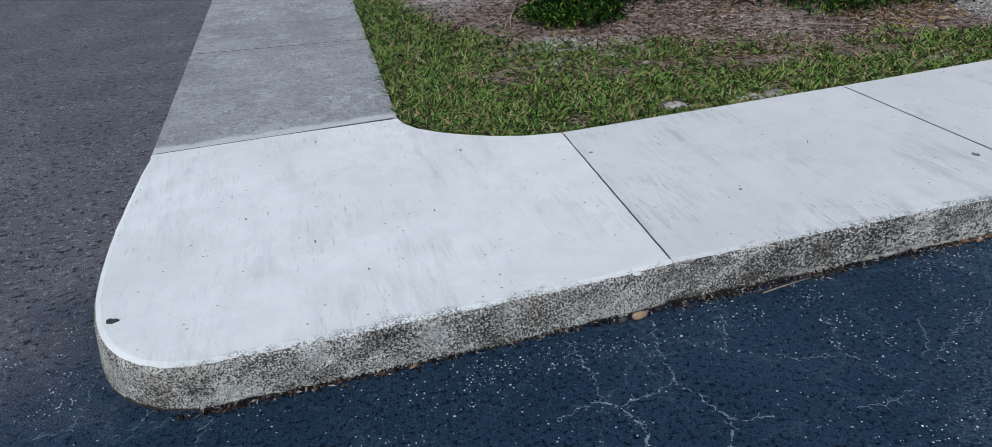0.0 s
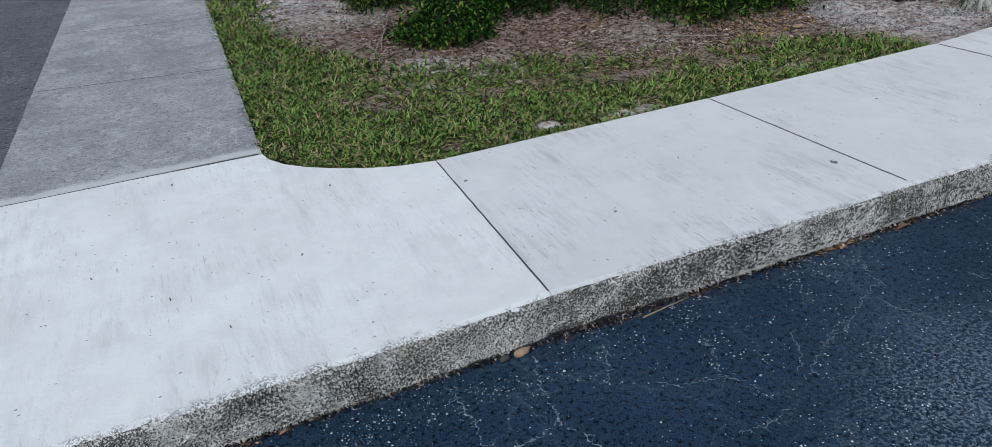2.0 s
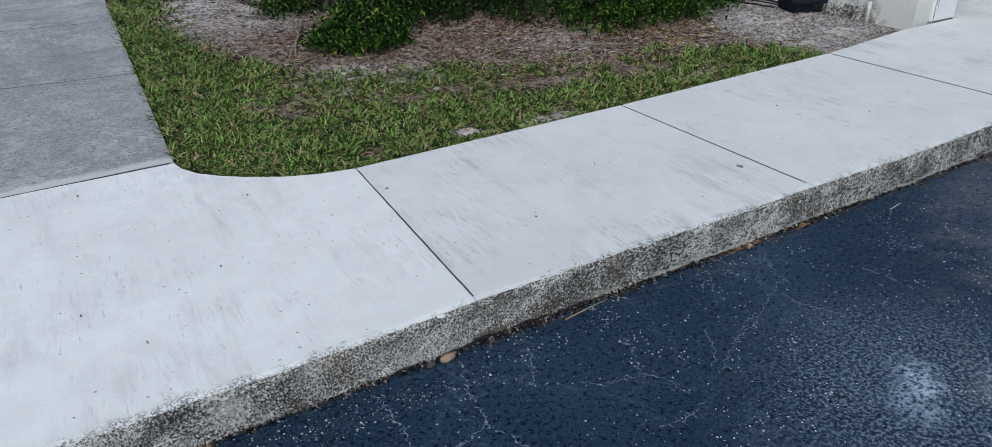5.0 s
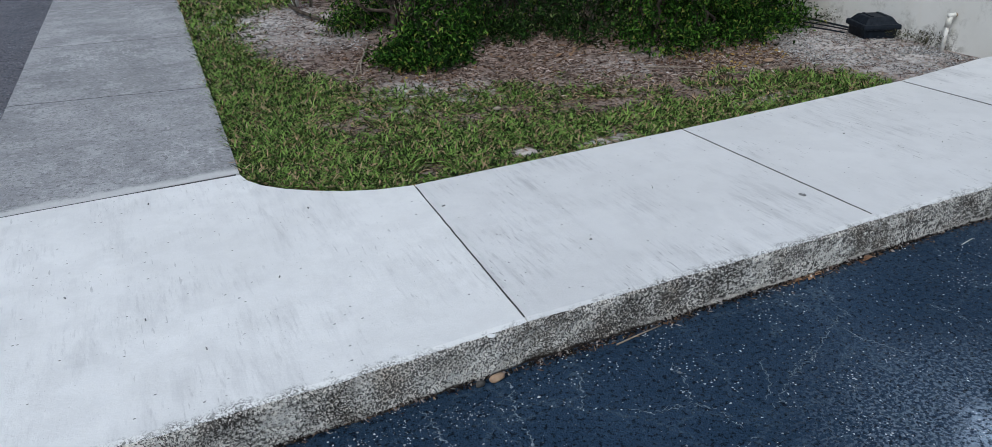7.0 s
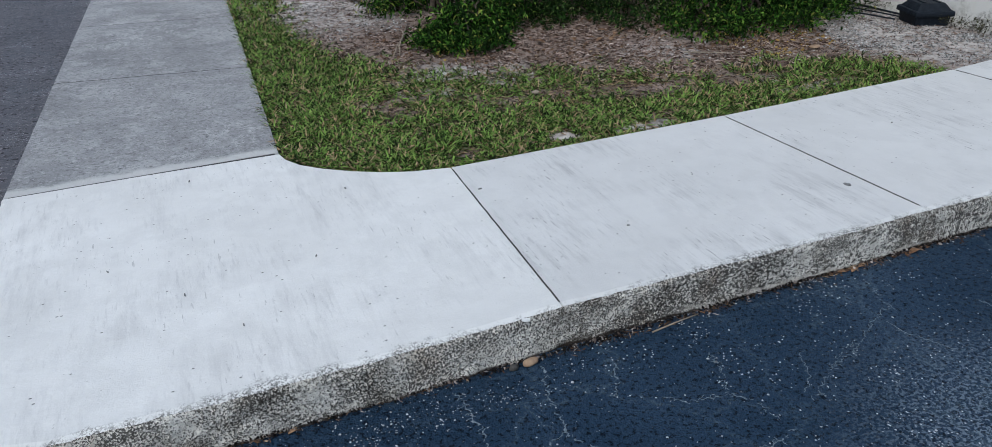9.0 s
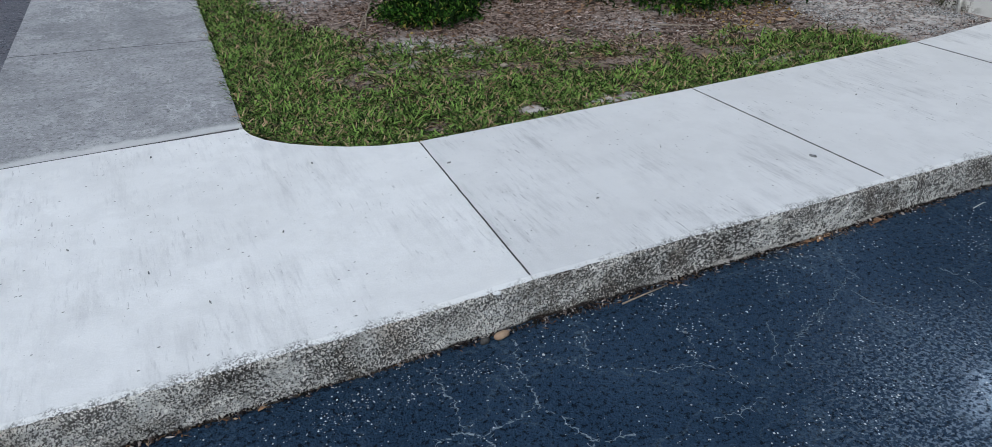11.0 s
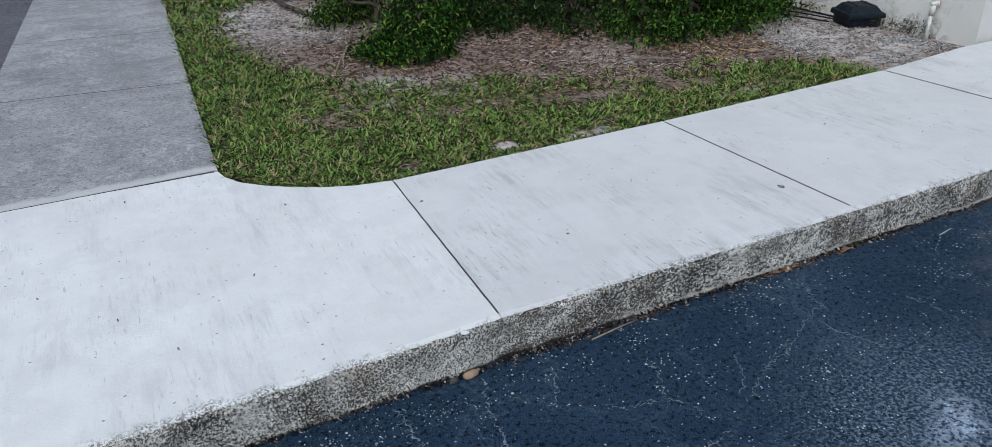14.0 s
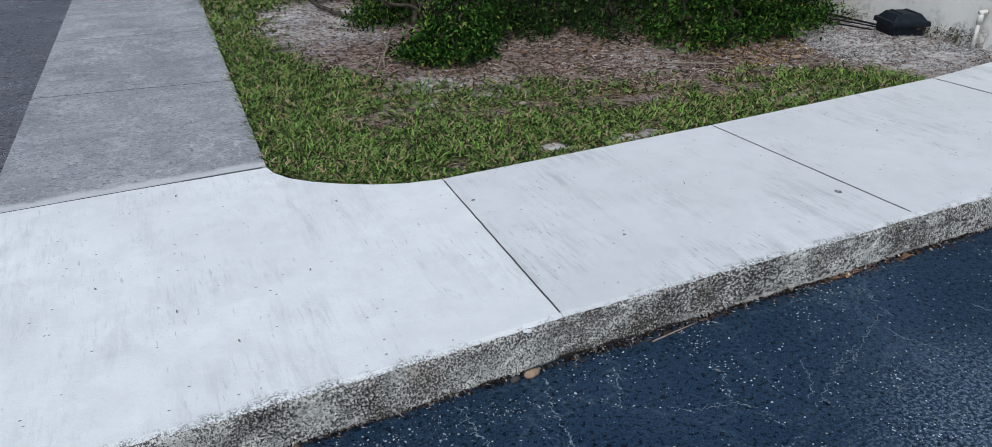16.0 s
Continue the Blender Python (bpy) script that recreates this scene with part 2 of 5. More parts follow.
def weathered_kerb():
    p = Paint("weathered_kerb_face", 0.95, 0.15)
    body = p.mix(p.ramp(p.noise(14, 5), (0.35, 0), (0.65, 1)), (0.54, 0.52, 0.475), (0.78, 0.76, 0.71))
    fine = p.noise(175, 4, 0.74)
    patch = p.noise(6, 5, 0.65, p.map((1, 1, 1.6)))
    dark = p.ramp(p.calc("ADD", fine, p.calc("MULTIPLY", patch, 0.36)), (0.675, 0), (0.705, 1))
    blot = p.ramp(p.calc("ADD", p.noise(88, 3, 0.6), p.calc("MULTIPLY", p.noise(5, 4, 0.6), 0.3)), (0.69, 0), (0.715, 1))
    coarse = p.ramp(p.calc("ADD", p.calc("MULTIPLY", p.axis(0), 0.5), 0.3), (0.2, 0.35), (0.6, 1))
    dark = p.calc("MAXIMUM", dark, p.calc("MULTIPLY", blot, coarse))
    body = p.mix(p.ramp(p.noise(6, 5, 0.7), (0.52, 0), (0.68, 0.5)), body, (0.38, 0.30, 0.21))
    base = p.mix(p.calc("MULTIPLY", dark, 0.9), body, (0.03, 0.026, 0.024))
    # stones laid bare, with dark seams between them
    bend = p.nt.nodes.new("ShaderNodeVectorMath")
    bend.operation = "MULTIPLY_ADD"
    p.put(p.noise(70, 2, colour=True), bend.inputs[0])
    bend.inputs[1].default_value = (0.014, 0.014, 0.014)
    p.put(p.pos, bend.inputs[2])
    seam = p.ramp(p.cells(78, "DISTANCE_TO_EDGE", bend.outputs[0]), (0.03, 1), (0.1, 0))
    seam = p.calc("MULTIPLY", seam, p.ramp(p.noise(4.2, 4, 0.6), (0.5, 0), (0.62, 0.8)))
    base = p.mix(seam, base, (0.022, 0.02, 0.018))
    grit = p.ramp(p.cells(85), (0.15, 1), (0.4, 0))
    base = p.mix(p.calc("MULTIPLY", grit, 0.3), base, (0.62, 0.61, 0.57))
    # a cleaner skirt of cement along the foot
    foot = p.calc("ADD", p.calc("MULTIPLY", p.axis(2), -20.0), p.calc("MULTIPLY", p.noise(4, 4), 1.9))
    stretch = p.ramp(p.calc("MULTIPLY", p.axis(0), 0.5), (0.16, 0), (0.3, 0.6))
    base = p.mix(p.calc("MULTIPLY", p.ramp(foot, (0.56, 0), (0.66, 1)), stretch), base, (0.58, 0.55, 0.5))
    for x in (0.04, 1.5, 3.12):
        stain = p.calc("MULTIPLY", p.near(x, -0.02, 0.02, 0.17), p.ramp(p.noise(30, 5, 0.75), (0.42, 0), (0.6, 0.75)))
        base = p.mix(stain, base, (0.06, 0.05, 0.038))
    # ragged dark band: the contact shadow at the kerb foot, painted into the colour
    foot_shade = p.calc("ADD", p.calc("MULTIPLY", p.axis(2), -48.0), p.calc("MULTIPLY", p.noise(9, 4), 1.9))
    base = p.mix(p.calc("MULTIPLY", p.ramp(foot_shade, (0.45, 0), (0.75, 1)), 0.92), base, (0.03, 0.022, 0.018))
    p.colour(base).bump(fine, 0.006, 0.9).bump(p.cells(85), 0.005, 0.7).bump(seam, -0.006)
    return p.mat


def grey_concrete():
    p = Paint("grey_weathered_concrete", 0.92, 0.25)
    cloud = p.noise(2.4, 6, 0.65)
    base = p.mix(p.ramp(cloud, (0.32, 0), (0.68, 1)), (0.235, 0.238, 0.246), (0.42, 0.422, 0.43))
    band = p.ramp(p.noise(1.6, 5, 0.6, p.map((0.9, 3.4, 1), 14)), (0.5, 0), (0.64, 0.32))
    base = p.mix(band, base, (0.52, 0.52, 0.53))
    blot = p.ramp(p.noise(4.5, 6, 0.7), (0.54, 0), (0.61, 0.62))
    base = p.mix(blot, base, (0.5, 0.5, 0.51))
    base = p.mix(p.ramp(p.noise(60, 5, 0.75), (0.52, 0), (0.6, 0.6)), base, (0.13, 0.13, 0.135))
    base = p.mix(p.ramp(p.noise(34, 5, 0.78, p.map((1, 1.6, 1), 35)), (0.57, 0), (0.61, 0.7)), base, (0.55, 0.55, 0.56))
    base = p.mix(p.ramp(p.noise(30, 5, 0.78, p.map((1, 2.2, 1), -25, (5, 2, 0))), (0.605, 0), (0.635, 0.8)), base, (0.08, 0.08, 0.085))
    chalk = p.ramp(p.noise(6, 5, 0.7, p.map((5, 1, 1), -20), bend=1.2), (0.62, 0), (0.72, 0.4))
    base = p.mix(chalk, base, (0.5, 0.5, 0.51))
    for x, y, r, move in ((-0.8, 1.95, 0.42, 0), (-1.1, 4.3, 0.6, 3)):
        line = p.ramp(p.noise(3.2, 4, 0.6, p.map((2.6, 0.8, 1), 25, (move, 0, 0))), (0.485, 0), (0.5, 1), (0.515, 0))
        base = p.mix(p.calc("MULTIPLY", p.calc("MULTIPLY", line, p.near(x, y, r * 0.3, r)), 0.65), base, (0.62, 0.62, 0.63))
    pit = p.ramp(p.noise(38, 5, 0.75), (0.36, 0.75), (0.43, 0))
    base = p.mix(pit, base, (0.12, 0.12, 0.125))
    # the white coat runs a hand's width over the joint
    over = p.calc("ADD", p.calc("MULTIPLY", p.axis(1), -22.0), p.calc("ADD", p.calc("MULTIPLY", p.noise(7, 5), 2.4), 36.75))
    base = p.mix(p.calc("MULTIPLY", p.ramp(over, (0.1, 0), (0.9, 1)), 0.9), base, (0.64, 0.64, 0.63))
    base = p.mix(p.calc("MULTIPLY", p.random(), 0.2), base, (0.19, 0.19, 0.2))
    p.colour(base).bump(p.noise(110, 5, 0.7), 0.004, 0.8).bump(p.noise(16, 5, 0.6), 0.01, 0.6).bump(p.noise(45, 4, 0.7), 0.008, 0.7)
    return p.mat


def soil_paint():
    p = Paint("sandy_soil", 0.97, 0.1)
    cloud = p.noise(2.2, 6, 0.62)
    base = p.mix(p.ramp(cloud, (0.34, 0), (0.66, 1)), (0.15, 0.108, 0.09), (0.34, 0.275, 0.24))
    base = p.mix(p.ramp(p.noise(22, 5, 0.7), (0.5, 0), (0.58, 0.9)), base, (0.045, 0.03, 0.025))
    sand = p.calc("MULTIPLY", p.ramp(p.noise(13, 5, 0.7), (0.36, 0), (0.6, 1)), 0.85)
    for x, y, r in ((0.3, 4.6, 1.05), (0.2, 5.2, 0.7), (0.5, 2.42, 0.45), (0.75, 2.4, 0.35), (0.7, 1.33, 0.13), (1.17, 1.27, 0.18), (1.05, 1.27, 0.14), (3.5, 1.75, 0.8), (3.75, 2.3, 0.6), (0.25, 8.0, 0.9), (1.9, 2.3, 0.3), (2.2, 1.3, 0.4)):
        base = p.mix(p.calc("MULTIPLY", p.near(x, y, r * 0.25, r), sand), base, (0.66, 0.63, 0.61))
    p.colour(base).bump(p.noise(60, 5, 0.7), 0.012, 0.9).bump(p.cells(40), 0.006, 0.5)
    return p.mat


def tinted(name, stops, rough=0.7, spec=0.3, grain=0.0):
    """Each loose piece of the mesh takes its own tint from the stops."""
    p = Paint(name, rough, spec)
    tone = p.ramp(p.island, *stops)
    tone = p.mix(p.ramp(p.noise(35, 3), (0.35, 0.35), (0.65, 0)), tone, (0.02, 0.02, 0.012))
    p.colour(tone)
    if grain:
        p.bump(p.noise(grain, 4, 0.7), 0.004, 0.8)
    return p.mat


def mottled(name, a, b, scale=12.0, rough=0.8, spec=0.3, depth=0.002, fine=120.0):
    p = Paint(name, rough, spec)
    tone = p.mix(p.ramp(p.noise(scale, 6, 0.65), (0.35, 0), (0.65, 1)), a, b)
    p.colour(tone).bump(p.noise(fine, 4, 0.65), depth, 0.7)
    return p.mat


def stucco_paint():
    p = Paint("white_stucco", 0.9, 0.2)
    base = p.mix(p.ramp(p.noise(2.0, 6, 0.6), (0.35, 0), (0.65, 1)), (0.63, 0.62, 0.585), (0.72, 0.71, 0.685))
    mould = p.calc("MULTIPLY", p.ramp(p.noise(5.5, 6, 0.7, p.map((1, 1, 0.8))), (0.54, 0), (0.68, 1)), p.ramp(p.noise(45, 4, 0.7), (0.4, 0.2), (0.6, 1)))
    base = p.mix(p.calc("MULTIPLY", mould, 0.6), base, (0.3, 0.29, 0.25))
    rust = p.ramp(p.noise(1.5, 4, 0.6, p.map((1, 2.5, 0.6), 0, (3, 1, 0))), (0.6, 0), (0.75, 0.35))
    base = p.mix(rust, base, (0.62, 0.56, 0.42))
    speck = p.ramp(p.noise(26, 6, 0.75), (0.47, 0), (0.56, 1))
    low = p.ramp(p.calc("ADD", p.calc("MULTIPLY", p.axis(2), 2.2), p.noise(6, 4, 0.6)), (0.72, 1), (1.0, 0))
    for y, r, k in ((1.66, 0.22, 0.9), (1.86, 0.3, 0.8), (2.6, 0.7, 0.5), (3.5, 0.9, 0.5)):
        spot = p.calc("MULTIPLY", p.calc("MULTIPLY", p.near(4.05, y, r * 0.3, r), speck), p.calc("MULTIPLY", low, k))
        base = p.mix(spot, base, (0.11, 0.10, 0.08))
    p.colour(base).bump(p.noise(45, 4, 0.55), 0.0025, 0.4)
    return p.mat


ASPHALT, KERB, GREY, SOIL, STUCCO = asphalt_paint(), weathered_kerb(), grey_concrete(), soil_paint(), stucco_paint()
PALE, PALE_B = pale_concrete("pale_coated_concrete"), pale_concrete("pale_trodden_concrete", True, 0.3)
JOINT = mottled("dirt_in_joints", (0.03, 0.03, 0.03), (0.09, 0.085, 0.08), 40)
# the darkest third of the blades paints in the shade of the gaps
GRASS = tinted("grass_blades", ((0.0, (0.004, 0.011, 0.002)), (0.32, (0.024, 0.05, 0.009)), (0.48, (0.14, 0.235, 0.048)), (0.82, (0.27, 0.425, 0.095)), (0.86, (0.26, 0.165, 0.09)), (1.0, (0.54, 0.4, 0.25))), 0.7, 0.08)
THATCH = tinted("dark_dry_thatch", ((0.0, (0.02, 0.014, 0.01)), (0.5, (0.13, 0.08, 0.05)), (1.0, (0.52, 0.37, 0.24))), 0.9, 0.05)
CHIPS = tinted("dead_leaf_and_bark_bits", ((0.0, (0.022, 0.013, 0.011)), (0.3, (0.085, 0.048, 0.037)), (0.54, (0.25, 0.165, 0.13)), (0.8, (0.42, 0.32, 0.27)), (1.0, (0.62, 0.53, 0.48))), 0.9, 0.08)
CRUMB = tinted("pale_sand_crumbs", ((0.0, (0.07, 0.068, 0.068)), (0.45, (0.3, 0.295, 0.295)), (1.0, (0.68, 0.675, 0.67))), 0.95, 0.1)
RUSSET = tinted("russet_dead_leaves", ((0.0, (0.05, 0.028, 0.018)), (0.5, (0.12, 0.066, 0.038)), (0.85, (0.22, 0.13, 0.075)), (1.0, (0.4, 0.3, 0.2))), 0.8, 0.2)
# next three: near-black low stops put the crowns' inner shade into the leaves
LEAF_DARK = tinted("dark_green_small_leaves", ((0.0, (0.004, 0.014, 0.002)), (0.55, (0.009, 0.03, 0.005)), (0.86, (0.034, 0.09, 0.015)), (0.96, (0.15, 0.23, 0.06)), (1.0, (0.3, 0.34, 0.14))), 0.6, 0.1)
LEAF_FERN = tinted("feathery_green_leaves", ((0.0, (0.004, 0.016, 0.002)), (0.5, (0.009, 0.034, 0.003)), (0.78, (0.05, 0.15, 0.016)), (0.93, (0.17, 0.33, 0.05)), (1.0, (0.36, 0.34, 0.08))), 0.65, 0.08)
LEAF_BROAD = tinted("broad_yellow_green_leaves", ((0.0, (0.012, 0.03, 0.004)), (0.4, (0.05, 0.1, 0.01)), (0.75, (0.2, 0.27, 0.028)), (1.0, (0.37, 0.38, 0.07))), 0.5, 0.3)
LEAF_CREAM = tinted("cream_and_green_leaves", ((0.0, (0.05, 0.11, 0.02)), (0.45, (0.12, 0.19, 0.03)), (0.7, (0.40, 0.38, 0.10)), (1.0, (0.52, 0.44, 0.2))), 0.4, 0.5)
BARK = mottled("grey_brown_bark", (0.022, 0.017, 0.013), (0.14, 0.112, 0.09), 22, 0.95, 0.15, 0.006, 80)
TWIG = mottled("pale_dry_twig", (0.2, 0.16, 0.12), (0.36, 0.31, 0.25), 40, 0.9, 0.15)
WEED = tinted("dry_weed_leaves", ((0.0, (0.015, 0.014, 0.008)), (0.6, (0.06, 0.055, 0.03)), (1.0, (0.17, 0.17, 0.08))), 0.8, 0.2)
SHOOT = mottled("grey_brown_young_bark", (0.07, 0.058, 0.045), (0.27, 0.24, 0.2), 45, 0.9, 0.15)
EDGING = mottled("dark_weathered_edging", (0.045, 0.045, 0.046), (0.14, 0.138, 0.135), 14, 0.95, 0.15, 0.006, 70)
HUSK = mottled("dry_russet_husk", (0.10, 0.06, 0.038), (0.30, 0.19, 0.125), 16, 0.8, 0.25, 0.004, 60)
BLACK = mottled("black_box_plastic", (0.006, 0.009, 0.014), (0.016, 0.021, 0.03), 20, 0.55, 0.14, 0.001, 300)
PVC = mottled("weathered_white_plastic", (0.55, 0.53, 0.47), (0.74, 0.73, 0.69), 25, 0.5, 0.4)
PAINTED = mottled("white_painted_board", (0.74, 0.74, 0.73), (0.82, 0.82, 0.81), 6, 0.6, 0.4, 0.001, 90)
FLAKE = mottled("dark_bare_wood", (0.04, 0.037, 0.035), (0.26, 0.24, 0.22), 60, 0.9, 0.2)
SAGE = mottled("sage_green_painted_steel", (0.20, 0.28, 0.25), (0.27, 0.35, 0.31), 5, 0.45, 0.4, 0.001, 60)
DEEP = mottled("dark_green_painted_steel", (0.03, 0.05, 0.042), (0.05, 0.075, 0.062), 5, 0.5, 0.4, 0.001, 60)
NAVY = mottled("dark_blue_grey_plastic", (0.02, 0.028, 0.045), (0.04, 0.05, 0.07), 12, 0.6, 0.3)
BROWN = mottled("dark_brown_painted_metal", (0.035, 0.028, 0.022), (0.06, 0.048, 0.038), 9, 0.6, 0.3)
MULCH = mottled("red_brown_mulch", (0.012, 0.006, 0.005), (0.055, 0.023, 0.017), 30, 0.95, 0.15, 0.015, 45)
STONE = mottled("tan_pebble", (0.24, 0.155, 0.10), (0.38, 0.275, 0.19), 30, 0.8, 0.25)
SCREE = tinted("dark_crumbs_and_pale_chips", ((0.0, (0.004, 0.004, 0.006)), (0.66, (0.018, 0.015, 0.016)), (0.82, (0.12, 0.09, 0.08)), (1.0, (0.5, 0.47, 0.45))), 0.9, 0.08)
STEEL = mottled("dull_steel", (0.10, 0.10, 0.10), (0.22, 0.22, 0.22), 60, 0.5, 0.5)
CRACK = mottled("dust_in_cracks", (0.09, 0.125, 0.155), (0.26, 0.31, 0.355), 120, 0.95, 0.1)

# ---- mesh helpers ----


def mesh_of(name, verts, faces, materials, smooth=False, slots=None):
    me = bpy.data.meshes.new(name)
    me.from_pydata([tuple(v) for v in verts], [], [tuple(f) for f in faces])
    for m in materials if isinstance(materials, (list, tuple)) else (materials,):
        me.materials.append(m)
    if slots is not None:
        me.polygons.foreach_set("material_index", slots)
    if smooth:
        me.polygons.foreach_set("use_smooth", [True] * len(me.polygons))
    me.update()
    return me


def part(name, source, material, parent=None, label=""):
    """Links a bmesh or a mesh as one object under a thing or a part."""
    if isinstance(source, bmesh.types.BMesh):
        me = bpy.data.meshes.new(name)
        source.normal_update()
        source.to_mesh(me)
        source.free()
        me.materials.append(material)
    else:
        me = source
    ob = new(name, me)
    if parent:
        ob.parent = parent
    return tagged(ob, label)


def box(x0, x1, y0, y1, z0, z1, bevel=0.0, taper=1.0):
    bm = bmesh.new()
    cx, cy = (x0 + x1) / 2, (y0 + y1) / 2
    bmesh.ops.create_cube(bm, size=1)
    for v in bm.verts:
        k = taper if v.co.z > 0 else 1.0
        v.co = (cx + v.co.x * (x1 - x0) * k, cy + v.co.y * (y1 - y0) * k, z0 if v.co.z < 0 else z1)
    if bevel:
        bmesh.ops.bevel(bm, geom=list(bm.edges), offset=bevel, segments=2, profile=0.6, affect="EDGES")
    return bm


def tube(points, radii, sides=8, wobble=0.0):
    """A closed tube along points, with a radius at each."""
    rng = random.Random(len(points) * 131 + int(points[0][0] * 977))
    pts = [Vector(q) for q in points]
    verts, faces = [], []
    for i, q in enumerate(pts):
        way = (pts[min(i + 1, len(pts) - 1)] - pts[max(i - 1, 0)]).normalized()
        side = way.orthogonal().normalized()
        up = way.cross(side)
        for k in range(sides):
            a = 2 * math.pi * k / sides
            r = radii[i] * (1 + rng.uniform(-wobble, wobble))
            verts.append(q + side * math.cos(a) * r + up * math.sin(a) * r)
    for i in range(len(pts) - 1):
        for k in range(sides):
            a, b = i * sides + k, i * sides + (k + 1) % sides
            faces.append((a, b, b + sides, a + sides))
    faces.append(tuple(range(sides))[::-1])
    faces.append(tuple(range(len(verts) - sides, len(verts))))
    return verts, faces


def thing(name, label, category, at=(0, 0, 0), group="", kind=""):
    ob = new(name)
    ob.location = at
    ob.empty_display_size = 0.1
    return tagged(ob, label, category, group, kind)


# ---- ground ----
TOP = 0.14
LEFT_LEAN = 0.045


def ground():
    span = [-300, -60, -12, -5, -3, -2, -1, 0, 1, 2, 3, 5, 12, 60, 300]
    verts = [(x, y, 0) for y in span for x in span]
    n = len(span)
    faces = [(j * n + i, j * n + i + 1, (j + 1) * n + i + 1, (j + 1) * n + i) for j in range(n - 1) for i in range(n - 1)]
    ob = new("ground", mesh_of("ground", verts, faces, ASPHALT))
    return tagged(ob, "dark sealed asphalt car park with fine pale cracks", "asphalt", kind="structure")


GROUND = ground()


# ---- pavement of cast slabs ----
def inset(ring, d):
    """The ring of points moved inwards (it runs anticlockwise)."""
    out, n = [], len(ring)
    for i in range(n):
        a, b, c = Vector(ring[i - 1]), Vector(ring[i]), Vector(ring[(i + 1) % n])
        u, w = (b - a).normalized(), (c - b).normalized()
        nu, nw = Vector((-u.y, u.x)), Vector((-w.y, w.x))
        m = (nu + nw).normalized()
        out.append(b + m * d / max(0.5, m.dot(nu)))
    return out


def slab(ring, materials, kerb=None, z0=-0.05, round_over=0.0022):
    """A cast slab over the ring; edges that kerb(mid) picks get a rough weathered face."""
    fine = []
    for i, a in enumerate(ring):
        b = ring[(i + 1) % len(ring)]
        a, b = Vector(a), Vector(b)
        n = max(1, int((b - a).length / 0.025)) if kerb and kerb((a + b) / 2) else max(1, int((b - a).length / 0.05))
        side = Vector((a.y - b.y, b.x - a.x)).normalized() if n > 4 else Vector((0, 0))
        for k in range(n):
            q = a.lerp(b, k / n)
            fine.append(q + side * math.copysign(1, side.x + side.y) * 0.0022 * noise.noise((round(q.x, 1) * 6, q.y * 17, 2)) * (k > 0))
    levels = [(z0, 0.0)] + [((TOP - 0.022) * k / 6, 0.0) for k in range(7)] + [(TOP - 0.0065, 0.3), (TOP, 1.0)]
    verts, faces, slots = [], [], []
    rings = [fine if not d else [(Vector((b.x, a.y)) if f.x > -1.3 else a) if kerb and kerb(f) else b for f, a, b in zip(fine, inset(fine, d * 0.022), inset(fine, d * round_over))] for _, d in levels]
    n = len(fine)
    for li, (z, d) in enumerate(levels):
        for i, q in enumerate(rings[li]):
            out = Vector((0, 0))
            if kerb and kerb(fine[i]) and 0 < li:
                batter = 0.018 * (1 - z / TOP)
                rough = 0.006 * noise.noise((q.x * 28, q.y * 28, z * 40)) + 0.003 * noise.noise((q.x * 7, q.y * 7, z * 9))
                if q.x < -1.6:
                    rough *= 0.3
                if li == len(levels) - 1:
                    rough *= 0.7
                u = (Vector(fine[(i + 1) % n]) - Vector(fine[i - 1])).normalized()
                out = Vector((u.y, -u.x)) * (batter + rough)
            verts.append((q.x + out.x, q.y + out.y, z))
    for li in range(len(levels) - 1):
        for i in range(n):
            a, b = li * n + i, li * n + (i + 1) % n
            faces.append((a, b, b + n, a + n))
            picked = kerb and kerb((Vector(fine[i]) + Vector(fine[(i + 1) % n])) / 2)
            slots.append(1 if picked and li < len(levels) - 2 else 0)
    faces.append(tuple(range((len(levels) - 1) * n, len(levels) * n)))
    slots.append(0)
    me = mesh_of("slab", verts, faces, materials, slots=slots)
    return me


def arc(cx, cy, r, a0, a1, n):
    return [(cx + r * math.cos(radians(a0 + (a1 - a0) * k / n)), cy + r * math.sin(radians(a0 + (a1 - a0) * k / n))) for k in range(n + 1)]


def far_edge(x):
    return 1.13 + max(0, x - 1.4) * 0.024


